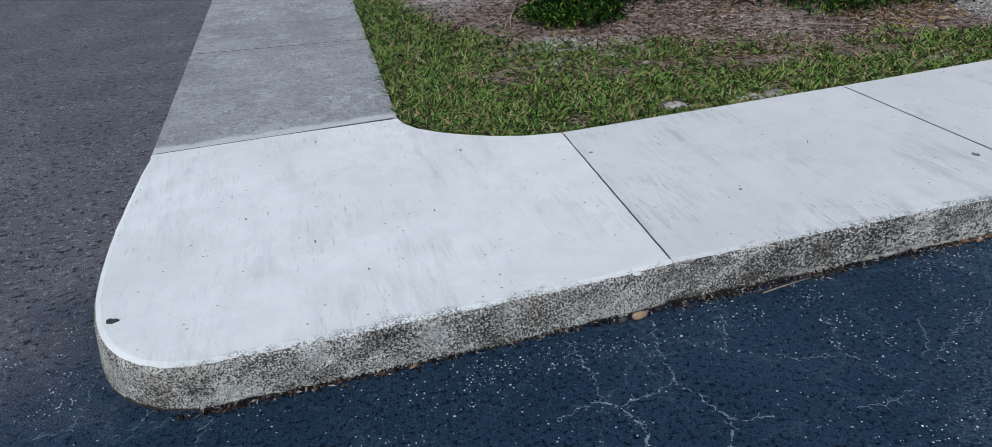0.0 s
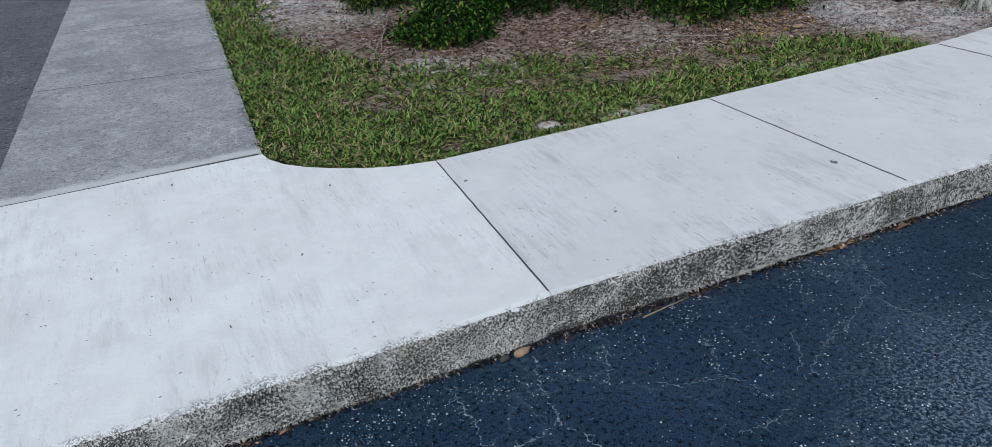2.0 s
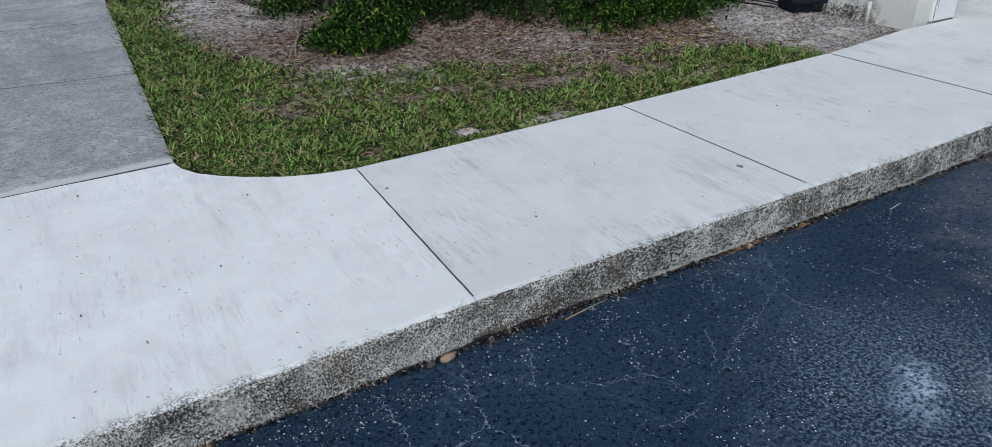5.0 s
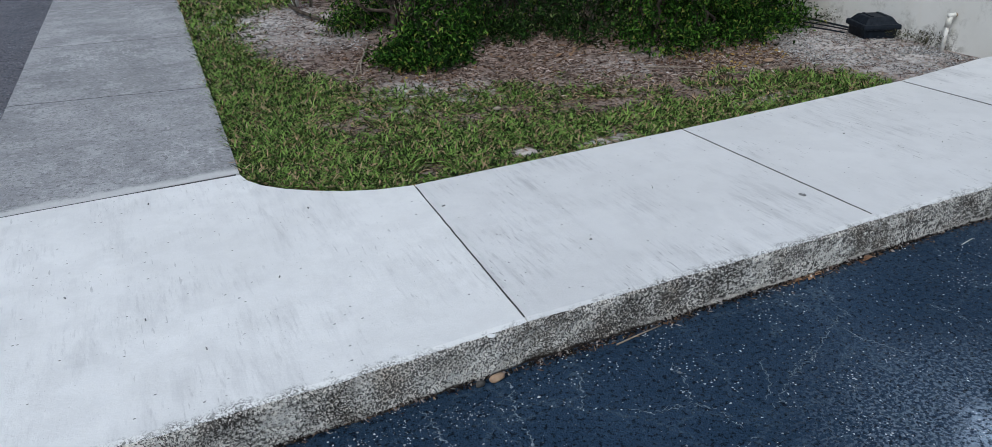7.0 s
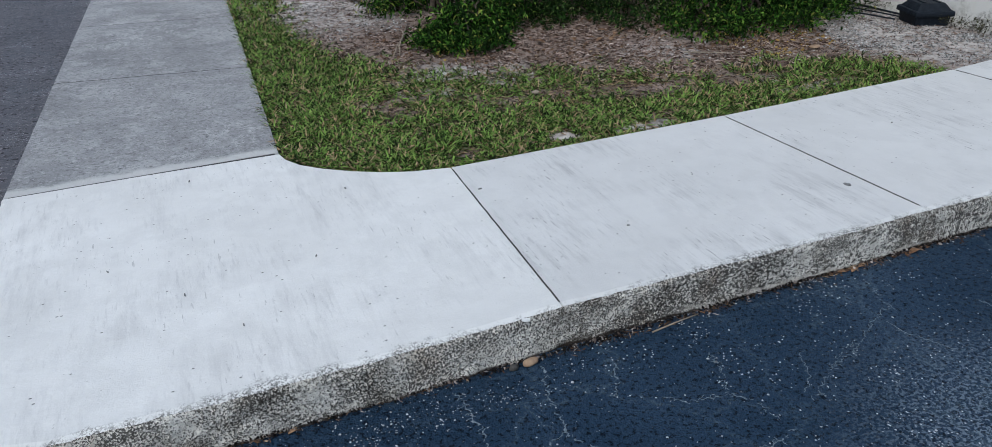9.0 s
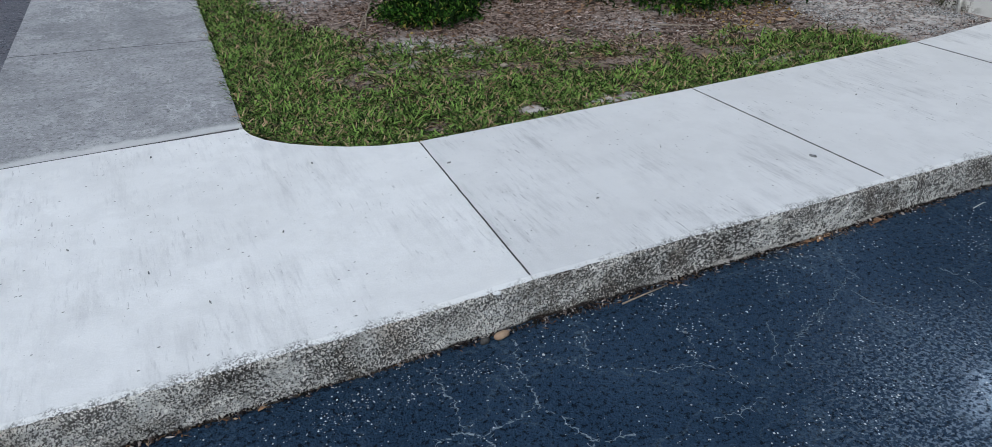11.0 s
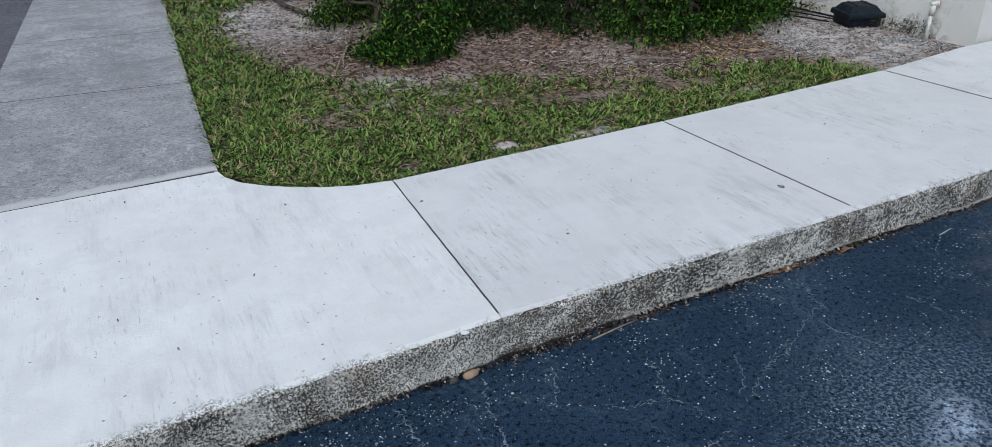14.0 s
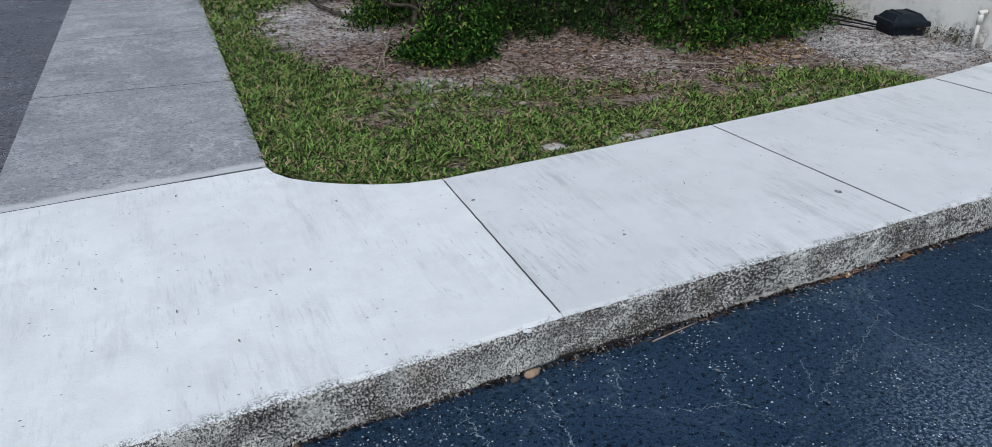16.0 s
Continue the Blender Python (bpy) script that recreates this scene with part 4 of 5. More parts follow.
def leaf_mesh(name, shoots, rng, leaf, slim, material, broad=False):
    """Leaves set along shoots: rows of (start, way, length, leaves)."""
    at, ways = [], []
    for start, way, length, count in shoots:
        start, way = np.array(start), np.array(way) / np.linalg.norm(way)
        k = np.linspace(0.12, 1, count)[:, None]
        sag = np.array([0, 0, -0.35]) * (k ** 2) * length
        at.append(start + way * k * length + sag + rng.normal(0, leaf * 0.3, (count, 3)))
        turn = rng.normal(0, 1, (count, 3))
        turn -= way * (turn @ way)[:, None]
        turn /= np.linalg.norm(turn, axis=1)[:, None]
        ways.append(way * 0.55 + turn + np.array([0, 0, 0.15]))
    c, u = np.concatenate(at), np.concatenate(ways)
    u /= np.linalg.norm(u, axis=1)[:, None]
    n = len(c)
    up = np.array([0, 0, 1.0]) + rng.normal(0, 0.45, (n, 3))
    s = np.cross(u, up)
    s /= np.linalg.norm(s, axis=1)[:, None] + 1e-6
    w = np.cross(s, u)
    le = (leaf * rng.uniform(0.6, 1.35, n))[:, None]
    wi, fold = le * slim, le * slim * 0.35
    if broad:
        rows = [c, c + u * le * 0.3 - s * wi * 0.42 + w * fold * 0.6, c + u * le * 0.72 - s * wi * 0.44 + w * fold * 0.6, c + u * le - w * fold * 0.4, c + u * le * 0.72 + s * wi * 0.44 + w * fold * 0.6, c + u * le * 0.3 + s * wi * 0.42 + w * fold * 0.6]
        b = (np.arange(n) * 6)[:, None]
        faces = [np.concatenate([b + np.array([[0, 3, 2, 1]]), b + np.array([[0, 5, 4, 3]])])]
    else:
        rows = [c, c + u * le * 0.5 - s * wi * 0.5 + w * fold, c + u * le - w * fold * 0.5, c + u * le * 0.5 + s * wi * 0.5 + w * fold]
        b = (np.arange(n) * 4)[:, None]
        faces = [np.concatenate([b + np.array([[0, 2, 1]]), b + np.array([[0, 3, 2]])])]
    return joined(name, np.stack(rows, 1).reshape(-1, 3), faces, material, False)


def crown_shoots(rng, lobes, count, length, leaves):
    """Shoots that start in the outer shell of ellipsoid lobes and lean outwards and up."""
    shoots = []
    sizes = np.array([l[3] * l[4] * l[5] for l in lobes]) ** 0.66
    for li in rng.choice(len(lobes), count, p=sizes / sizes.sum()):
        cx, cy, cz, rx, ry, rz = lobes[li]
        d = rng.normal(0, 1, 3)
        d /= np.linalg.norm(d)
        r = rng.uniform(0.25, 1.0) ** 0.6 * (1 + 0.25 * noise.noise((d[0] * 2 + li, d[1] * 2, d[2] * 2)))
        p = np.array([cx + d[0] * rx * r, cy + d[1] * ry * r, cz + d[2] * rz * r])
        if p[2] < 0.15:
            p[2] = 0.15 + rng.uniform(0, 0.04)
        shoots.append((p, d * np.array([1, 1, 0.6]) + np.array([0, 0, 0.45]) + rng.normal(0, 0.35, 3), length * rng.uniform(0.6, 1.4), leaves))
    return shoots


def shrub(label, at, lobes, count, leaf, slim, material, seed, stems, shoot=0.12, leaves=7, broad=False, name="shrub", group="", spread=0.05, girth=1.0):
    """A shrub at its foot: stems as bent tapered tubes, and a crown of single leaves in lobes about the foot."""
    base = thing(name, label, "shrub", at, group)
    rng = np.random.default_rng(seed)
    low = [(cx, cy, max(cz, 0.0), rx, ry, rz) for cx, cy, cz, rx, ry, rz in lobes]
    shoots = crown_shoots(rng, low, count, shoot, leaves)
    shoots = [(np.array([p[0], p[1], max(p[2] - 0.13, 0.01)]), w, n, k) for p, w, n, k in shoots]
    part("crown", leaf_mesh("crown", shoots, rng, leaf, slim, material, broad), None, base)
    for k in range(stems):
        cx, cy, cz, rx, ry, rz = lobes[k % len(lobes)]
        foot = Vector((rng.normal(0, spread), rng.normal(0, spread), -0.05))
        goal = Vector((cx + rng.normal(0, rx * 0.3), cy + rng.normal(0, ry * 0.3), cz + rz * 0.4))
        pts, radii, m = [], [], 7
        for i in range(m + 1):
            q = foot.lerp(goal, i / m) + Vector(rng.normal(0, 0.025, 3)) * (0.2 < i / m)
            q.z = foot.z + (goal.z - foot.z) * (i / m) ** 0.85
            pts.append(q)
            radii.append(girth * (0.010 + 0.014 * goal.z) * (1 - 0.75 * i / m) * rng.uniform(0.85, 1.15))
        v, f = tube(pts, radii, 7, 0.12)
        part("stem", mesh_of("stem", v, f, BARK, True), None, base)
    return base


LOW = "low green shrubs along the bed"
shrub("feathery bright green low shrub spilling onto the soil", (0.86, 3.08, 0.13), [(0, -0.05, 0.1, 0.27, 0.26, 0.18), (0.12, 0.12, 0.22, 0.28, 0.24, 0.2), (-0.12, 0.0, 0.05, 0.2, 0.2, 0.12)], 640, 0.036, 0.42, LEAF_FERN, 21, 4, 0.1, 9, group=LOW)
for k, (x, y, h, paint, words) in enumerate((
    (1.16, 3.38, 0.34, LEAF_FERN, "dense low green shrub with feathery leaves"),
    (1.55, 3.42, 0.16, LEAF_DARK, "low dark green shrub with small leaves"),
    (1.86, 3.30, 0.2, LEAF_DARK, "low dark green shrub with small leaves"),
    (2.18, 3.04, 0.28, LEAF_DARK, "low dark green shrub with small leaves"),
    (2.48, 2.60, 0.26, LEAF_FERN, "low leafy green shrub with a yellowing foot"),
    (2.86, 2.58, 0.32, LEAF_FERN, "low leafy green shrub with a yellowing foot"),
    (3.22, 2.62, 0.2, LEAF_FERN, "low leafy green shrub near the white wall"),
    (3.62, 2.80, 0.27, LEAF_FERN, "low spreading green shrub against the white wall"),
)):
    shrub(words, (x, y, 0.14), [(0, 0, h * 0.7, 0.29, 0.27, h * 0.75), (0.06, 0.14, h * 1.15, 0.24, 0.22, h * 0.6), (-0.05, 0.05, h * 1.6, 0.12, 0.12, h * 0.5), (-0.12, -0.1, h * 0.4, 0.18, 0.16, 0.1)], 330 if paint is LEAF_FERN else 230, 0.033, 0.42, paint, 100 + k, 4, 0.15, 11, group=LOW)
shrub("small feathery bright green shrub beside the bare branches", (0.78, 4.25, 0.13), [(0, 0, 0.14, 0.24, 0.24, 0.16), (0.12, 0.2, 0.24, 0.2, 0.2, 0.14)], 420, 0.034, 0.42, LEAF_FERN, 28, 4, 0.11, 8, group=LOW)

TALL = "tall dark shrubs behind the low ones"
for k, (x, y, h) in enumerate(((1.5, 4.15, 1.55), (2.15, 4.0, 1.6), (2.75, 3.6, 1.55), (3.3, 3.35, 1.5))):
    shrub("tall dark green shrub with bare dark lower stems", (x, y, 0.14), [(0, 0, h, 0.6, 0.55, 0.42), (0.2, -0.3, h - 0.3, 0.4, 0.36, 0.26), (-0.25, 0.15, h - 0.3, 0.45, 0.45, 0.3), (0, -0.45, h + 0.1, 0.45, 0.4, 0.3), (0.1, -0.2, 0.72, 0.42, 0.34, 0.26)], 1000, 0.055, 0.5, LEAF_DARK, 40 + k, 7, 0.22, 9, True, group=TALL, spread=0.17, girth=0.85)
for k, (x, y, h) in enumerate(((1.75, 5.3, 1.0), (2.45, 5.35, 1.1), (3.25, 4.7, 1.05), (3.6, 3.9, 0.95), (1.5, 6.3, 1.0))):
    shrub("tall dense dark green shrub leafy to the ground", (x, y, 0.14), [(0, 0, h, 0.5, 0.45, 0.6), (0.1, 0, h * 0.45, 0.48, 0.42, 0.42), (0, 0, h + 0.6, 0.5, 0.5, 0.4)], 700, 0.06, 0.55, LEAF_DARK, 50 + k, 6, 0.2, 9, True, group=TALL)


def sprig(label, at, ways, seed, material=LEAF_BROAD, leaf=0.06, radius=0.006):
    """A thin sapling: stems with a few leaves near their ends."""
    base = thing("sapling", label, "sapling", at)
    rng = np.random.default_rng(seed)
    for top in ways:
        pts = [Vector((0, 0, -0.03)).lerp(Vector(top), k / 6) + Vector(rng.normal(0, 0.014, 3)) * (k > 0) for k in range(7)]
        v, f = tube(pts, [radius * (1.6 - k * 0.18) for k in range(7)], 6, 0.1)
        part("stem", mesh_of("stem", v, f, SHOOT, True), None, base)
        shoots = [(np.array(pts[k]), rng.normal(0, 1, 3) + np.array([0, 0, 0.3]), 0.1, 4) for k in (2, 3, 4, 5, 5, 6, 6, 6)]
        part("leaves", leaf_mesh("leaves", shoots, rng, leaf, 0.5, material, True), None, base)
    return base


sprig("thin pale sapling with a few yellow-green leaves", (0.52, 5.25, 0.12), [(-0.12, 0.12, 0.75), (0.02, 0.25, 0.62)], 61)
sprig("thin pale sapling with a few yellow-green leaves", (0.68, 5.45, 0.12), [(-0.02, 0.05, 0.8), (0.12, 0.12, 0.7)], 62)
sprig("slender stem with pale green hanging leaves", (1.78, 3.5, 0.15), [(0.08, -0.22, 0.5), (0.22, -0.2, 0.62)], 63)
sprig("slender stem with pale green hanging leaves", (2.3, 3.3, 0.15), [(0.1, -0.2, 0.62), (-0.1, -0.22, 0.75)], 64)
sprig("slender stem with pale green hanging leaves", (1.42, 3.7, 0.15), [(-0.1, -0.2, 0.7), (0.12, -0.2, 0.8)], 65)
for k, (x, y, top) in enumerate(((2.25, 3.25, 0.7), (2.6, 3.0, 0.72), (2.0, 3.5, 0.8), (2.95, 2.95, 0.7), (2.4, 3.15, 0.85))):
    sprig("slender stem with small hanging green leaves", (x, y, 0.15), [(0.05, -0.2, top), (-0.12, -0.14, top - 0.1), (0.15, -0.12, top + 0.1)], 160 + k, LEAF_FERN, 0.05)


def gnarled():
    """An old shrub of twisted bare limbs."""
    base = thing("gnarled_shrub", "old shrub of twisted bare grey-brown limbs and dry twigs", "shrub", (1.02, 3.92, 0.12))
    rng = np.random.default_rng(77)
    for k in range(20):
        q = Vector((rng.normal(0, 0.07), rng.normal(0, 0.1), -0.04))
        way = Vector((rng.normal(0, 0.55), rng.normal(0, 0.45), rng.uniform(0.5, 1.1))).normalized()
        pts, radii, m = [q.copy()], [], 13
        big = rng.uniform(0.013, 0.034) if k < 9 else rng.uniform(0.005, 0.009)
        for i in range(m):
            way = (way + Vector(rng.normal(0, 0.32, 3)) + Vector((0, 0, 0.1))).normalized()
            q = q + way * 0.075
            q.z = max(q.z, 0.02)
            pts.append(q.copy())
        radii = [big * (1 - 0.72 * i / m) * rng.uniform(0.85, 1.2) for i in range(m + 1)]
        v, f = tube(pts, radii, 7, 0.18)
        part("limb", mesh_of("limb", v, f, TWIG if k in (10, 13, 17) else BARK, True), None, base)
    for k in range(46):
        q = Vector((rng.normal(0.02, 0.24), rng.normal(-0.12, 0.22), rng.uniform(0.1, 0.8)))
        pts = [q + Vector((0, 0, 0))]
        way = Vector(rng.normal(0, 1, 3)).normalized()
        for i in range(6):
            way = (way + Vector(rng.normal(0, 0.4, 3))).normalized()
            pts.append(pts[-1] + way * 0.055)
        v, f = tube(pts, [0.006 - 0.0006 * i for i in range(7)], 5, 0.1)
        part("twig", mesh_of("twig", v, f, TWIG if k % 4 == 0 else BARK, True), None, base)
    shoots = [(np.array([rng.normal(0, 0.32), rng.normal(0, 0.3), rng.uniform(0.35, 1.1)]), rng.normal(0, 1, 3), 0.12, 5) for _ in range(70)]
    part("leaves", leaf_mesh("leaves", shoots, rng, 0.05, 0.5, LEAF_DARK, True), None, base)
    return base


gnarled()


def husk():
    """A dry curled leaf sheath caught in the limbs."""
    verts, faces, n, m = [], [], 14, 6
    for i in range(n + 1):
        t = i / n
        c = Vector((0.0, 0.0, 0.0)).lerp(Vector((0.30, -0.02, 0.2)), t) + Vector((0, 0, 0.018 * math.sin(t * 3.1)))
        w = 0.034 * math.sin(math.pi * (0.12 + 0.8 * t)) + 0.01
        for j in range(m + 1):
            a = -1.2 + 2.4 * j / m
            verts.append(c + Vector((-0.5 * w * math.sin(a), -w * math.cos(a) * 0.6, w * math.sin(a))))
    for i in range(n):
        for j in range(m):
            a = i * (m + 1) + j
            faces.append((a, a + 1, a + m + 2, a + m + 1))
    ob = new("leaf_sheath", mesh_of("leaf_sheath", verts, faces, HUSK, True))
    ob.location = (1.0, 3.44, 0.5)
    solid = ob.modifiers.new("thick", "SOLIDIFY")
    solid.thickness = 0.006
    return tagged(ob, "dry russet leaf sheath caught among bare limbs", "dead leaf")


husk()

shrub("rounded hedge shrub with broad yellow-green leaves", (0.95, 7.7, 0.13), [(0, 0, 0.55, 0.62, 0.8, 0.5), (-0.3, -0.3, 0.35, 0.4, 0.45, 0.3), (-0.45, 0.5, 0.4, 0.35, 0.5, 0.35), (0.4, -0.2, 0.9, 0.5, 0.6, 0.4)], 1300, 0.085, 0.6, LEAF_BROAD, 71, 7, 0.2, 7, True, "hedge_shrub")
shrub("rounded hedge shrub with broad yellow-green leaves", (1.9, 7.9, 0.13), [(0, 0, 0.65, 0.7, 0.7, 0.6), (0.2, 0.1, 1.1, 0.6, 0.6, 0.5)], 600, 0.085, 0.6, LEAF_BROAD, 72, 6, 0.2, 7, True, "hedge_shrub")
shrub("ornamental shrub with cream and green broad leaves", (6.35, 1.42, 0.16), [(0, 0, 0.26, 0.34, 0.3, 0.24), (0.1, 0, 0.5, 0.3, 0.28, 0.2)], 260, 0.09, 0.5, LEAF_CREAM, 73, 5, 0.14, 6, True, "ornamental_shrub")
shrub("ornamental shrub with green broad leaves", (6.25, 0.8, 0.16), [(0, 0, 0.24, 0.36, 0.3, 0.24), (0.1, 0, 0.48, 0.3, 0.28, 0.2)], 260, 0.08, 0.55, LEAF_BROAD, 74, 5, 0.14, 6, True, "ornamental_shrub")

# ---- boxes, pipe and loose things ----


def bait_box():
    base = thing("bait_station", "black plastic box with a sloped lid by the wall", "box", (3.925, 2.11, 0.112))
    base.rotation_euler = (0, 0, radians(-22))
    base.scale = (0.93, 0.93, 1.06)
    part("body", box(-0.125, 0.125, -0.125, 0.125, 0, 0.07, 0.01, 1.03), BLACK, base, "black tub with soil splashes")
    lid = box(-0.15, 0.15, -0.15, 0.15, 0.062, 0.098, 0.012, 0.97)
    lid = part("lid", lid, BLACK, base, "black sloped lid")
    part("lid_crown", box(-0.135, 0.135, -0.135, 0.135, 0.092, 0.14, 0.012, 0.68), BLACK, lid)
    for x in (-0.055, 0.055):
        part("lid_rib", box(x - 0.01, x + 0.01, -0.075, 0.075, 0.138, 0.146, 0.003), BLACK, lid)
    part("opening", box(-0.1, -0.03, -0.1275, -0.1245, 0.008, 0.055, 0.0), BLACK, base, "dark entry hole")
    part("opening", box(0.03, 0.1, -0.1275, -0.1245, 0.008, 0.055, 0.0), BLACK, base, "dark entry hole")
    return base


bait_box()


def stand_pipe():
    base = thing("stand_pipe", "short white plastic pipe with a cap beside the wall", "pipe", (4.0, 1.60, 0.11))
    v, f = tube([(0, 0, -0.05), (0, 0, 0.08), (0.003, 0, 0.2)], [0.0135] * 3, 12)
    part("pipe", mesh_of("pipe", v, f, PVC, True), None, base)
    v, f = tube([(0.003, 0, 0.15), (0.003, 0, 0.215)], [0.018] * 2, 12)
    part("collar", mesh_of("collar", v, f, PVC, True), None, base)
    v, f = tube([(-0.012, 0.006, 0.222), (0.03, -0.02, 0.23)], [0.016, 0.0145], 12)
    part("elbow", mesh_of("elbow", v, f, PVC, True), None, base, "white elbow with a brown rim")
    v, f = tube([(0.03, -0.02, 0.23), (0.036, -0.024, 0.2315)], [0.015, 0.012], 12)
    part("cap", mesh_of("cap", v, f, STONE, True), None, base, "brown stained cap")
    return base


stand_pipe()


def pedestal(name, label, at, w, d, foot, h, hood, base_paint, turn=0.0, post=True):
    base = thing(name, label, "utility box", at)
    base.rotation_euler = (0, 0, radians(turn))
    part("foot", box(-w * 0.46, w * 0.46, -d * 0.46, d * 0.46, -0.03, foot, 0.008), base_paint, base, "dark lower housing")
    body = box(-w / 2, w / 2, -d / 2, d / 2, foot - 0.02, h, 0.02, 0.78)
    hood_ob = part("hood", body, hood, base, "painted steel hood")
    part("rim", box(-w * 0.515, w * 0.515, -d * 0.515, d * 0.515, foot - 0.03, foot - 0.012, 0.004), PVC if post else base_paint, hood_ob)
    if post:
        part("post", box(-w * 0.53, -w * 0.47, -d * 0.5, -d * 0.3, -0.1, foot - 0.031, 0.004), hood, base)
    return base


pedestal("utility_pedestal", "sage green steel utility pedestal with a dark foot", (1.12, 6.15, 0.12), 0.25, 0.26, 0.2, 0.9, SAGE, NAVY, 12)
pedestal("utility_cabinet", "dark green steel utility cabinet behind the shrubs", (2.75, 4.6, 0.14), 0.55, 0.5, 0.12, 0.85, DEEP, BROWN, 18, False)
pedestal("utility_post", "dark brown square utility post between saplings", (0.80, 6.15, 0.12), 0.125, 0.12, 0.1, 0.55, BROWN, BROWN, 8, False)


def cup():
    base = thing("paper_cup", "crumpled white cup tilted on the soil", "cup", (0.55, 5.42, 0.14))
    base.rotation_euler = (radians(22), radians(-16), 0)
    base.scale = (0.85, 0.85, 0.85)
    v, f = tube([(0, 0, 0), (0, 0, 0.05), (0.002, 0, 0.1)], [0.03, 0.035, 0.041], 14, 0.05)
    part("body", mesh_of("body", v, f, PAINTED, True), None, base)
    v, f = tube([(0.002, 0, 0.098), (0.002, 0, 0.104)], [0.044, 0.044], 14)
    part("rim", mesh_of("rim", v, f, PAINTED, True), None, base)
    return base


cup()


def stick(label, points, r0, r1, material, name="fallen_branch"):
    m = len(points)
    v, f = tube(points, [r0 + (r1 - r0) * k / (m - 1) for k in range(m)], 7, 0.15)
    ob = new(name, mesh_of(name, v, f, material, True))
    return tagged(ob, label, "branch")


stick("dark fallen branch lying on pale soil", [(0.48, 5.35, 0.16), (0.5, 5.1, 0.145), (0.57, 4.8, 0.14), (0.6, 4.55, 0.138), (0.68, 4.3, 0.135)], 0.02, 0.012, BARK)
stick("dry pale branch lying on brown litter", [(0.40, 3.0, 0.126), (0.46, 3.2, 0.13), (0.56, 3.45, 0.134), (0.66, 3.68, 0.14)], 0.004, 0.007, TWIG)
stick("dry pale branch lying on brown litter", [(0.35, 2.98, 0.125), (0.45, 3.22, 0.13), (0.6, 3.5, 0.14)], 0.004, 0.006, TWIG)
stick("thin dark twig lying on the soil", [(1.28, 2.92, 0.135), (1.4, 2.78, 0.13), (1.6, 2.74, 0.132), (1.78, 2.72, 0.134)], 0.006, 0.003, BARK)
stick("thin pale twig lying on the soil", [(2.0, 2.2, 0.13), (2.15, 2.12, 0.128), (2.3, 2.02, 0.126)], 0.004, 0.003, TWIG)
stick("black hose lying along the wall foot", [(3.75, 2.9, 0.13), (3.9, 2.75, 0.135), (3.93, 2.5, 0.13), (3.95, 2.25, 0.125)], 0.008, 0.008, BLACK, "hose")


def pebble(label, at, size, material, seed, flat=0.6, slim=0.72, turn=0.3):
    bm = bmesh.new()
    bmesh.ops.create_icosphere(bm, subdivisions=3, radius=1)
    for v in bm.verts:
        k = 1 + 0.22 * noise.noise(v.co * 1.3 + Vector((seed, 0, 0)))
        v.co = Vector((v.co.x * size * k, v.co.y * size * slim * k, v.co.z * size * flat * k))
    for f in bm.faces:
        f.smooth = True
    ob = part("pebble", bm, material)
    ob.location, ob.rotation_euler = at, (0, 0, turn)
    return tagged(ob, label, "stone")


pebble("tan rounded pebble at the kerb foot", (-0.136, -0.062, 0.009), 0.027, STONE, 1.0, 0.42, 0.5, 0.12)
pebble("small grey pebble at the kerb foot", (-0.19, -0.062, 0.006), 0.016, JOINT, 2.0)
pebble("pale flat stone lying in the grass", (0.835, 1.915, 0.13), 0.024, TWIG, 3.0, 0.4)
pebble("tan flat wood chip on the soil", (2.82, 1.96, 0.118), 0.042, STONE, 4.0, 0.2)

# ---- along the kerb foot and on the car park ----


def kerb_litter():
    rng = np.random.default_rng(31)
    vs, fs, n0 = [], [], 0
    for x0, x1, n, length, width, out in ((-1.45, 0.9, 130, 0.022, 0.003, 0.016), (0.9, 3.4, 220, 0.022, 0.004, 0.02), (1.0, 1.28, 90, 0.026, 0.004, 0.012), (1.35, 1.6, 40, 0.035, 0.004, 0.01), (0.15, 0.6, 50, 0.028, 0.003, 0.016), (-1.4, -0.9, 90, 0.014, 0.005, 0.012)):
        x = rng.uniform(x0, x1, n)
        y = -0.046 - np.abs(rng.normal(0, out, n))
        v, f = flakes(x, y, np.full(n, 0.003) + rng.uniform(0, 0.004, n), rng, length, width, 0.1)
        vs.append(v), fs.append(f + n0)
        n0 += len(v)
    ob = new("kerb_litter", joined("kerb_litter", np.concatenate(vs), [np.concatenate(fs)], RUSSET, False))
    return tagged(ob, "russet leaf bits and needles swept against the kerb foot", "litter", kind="stuff")


kerb_litter()


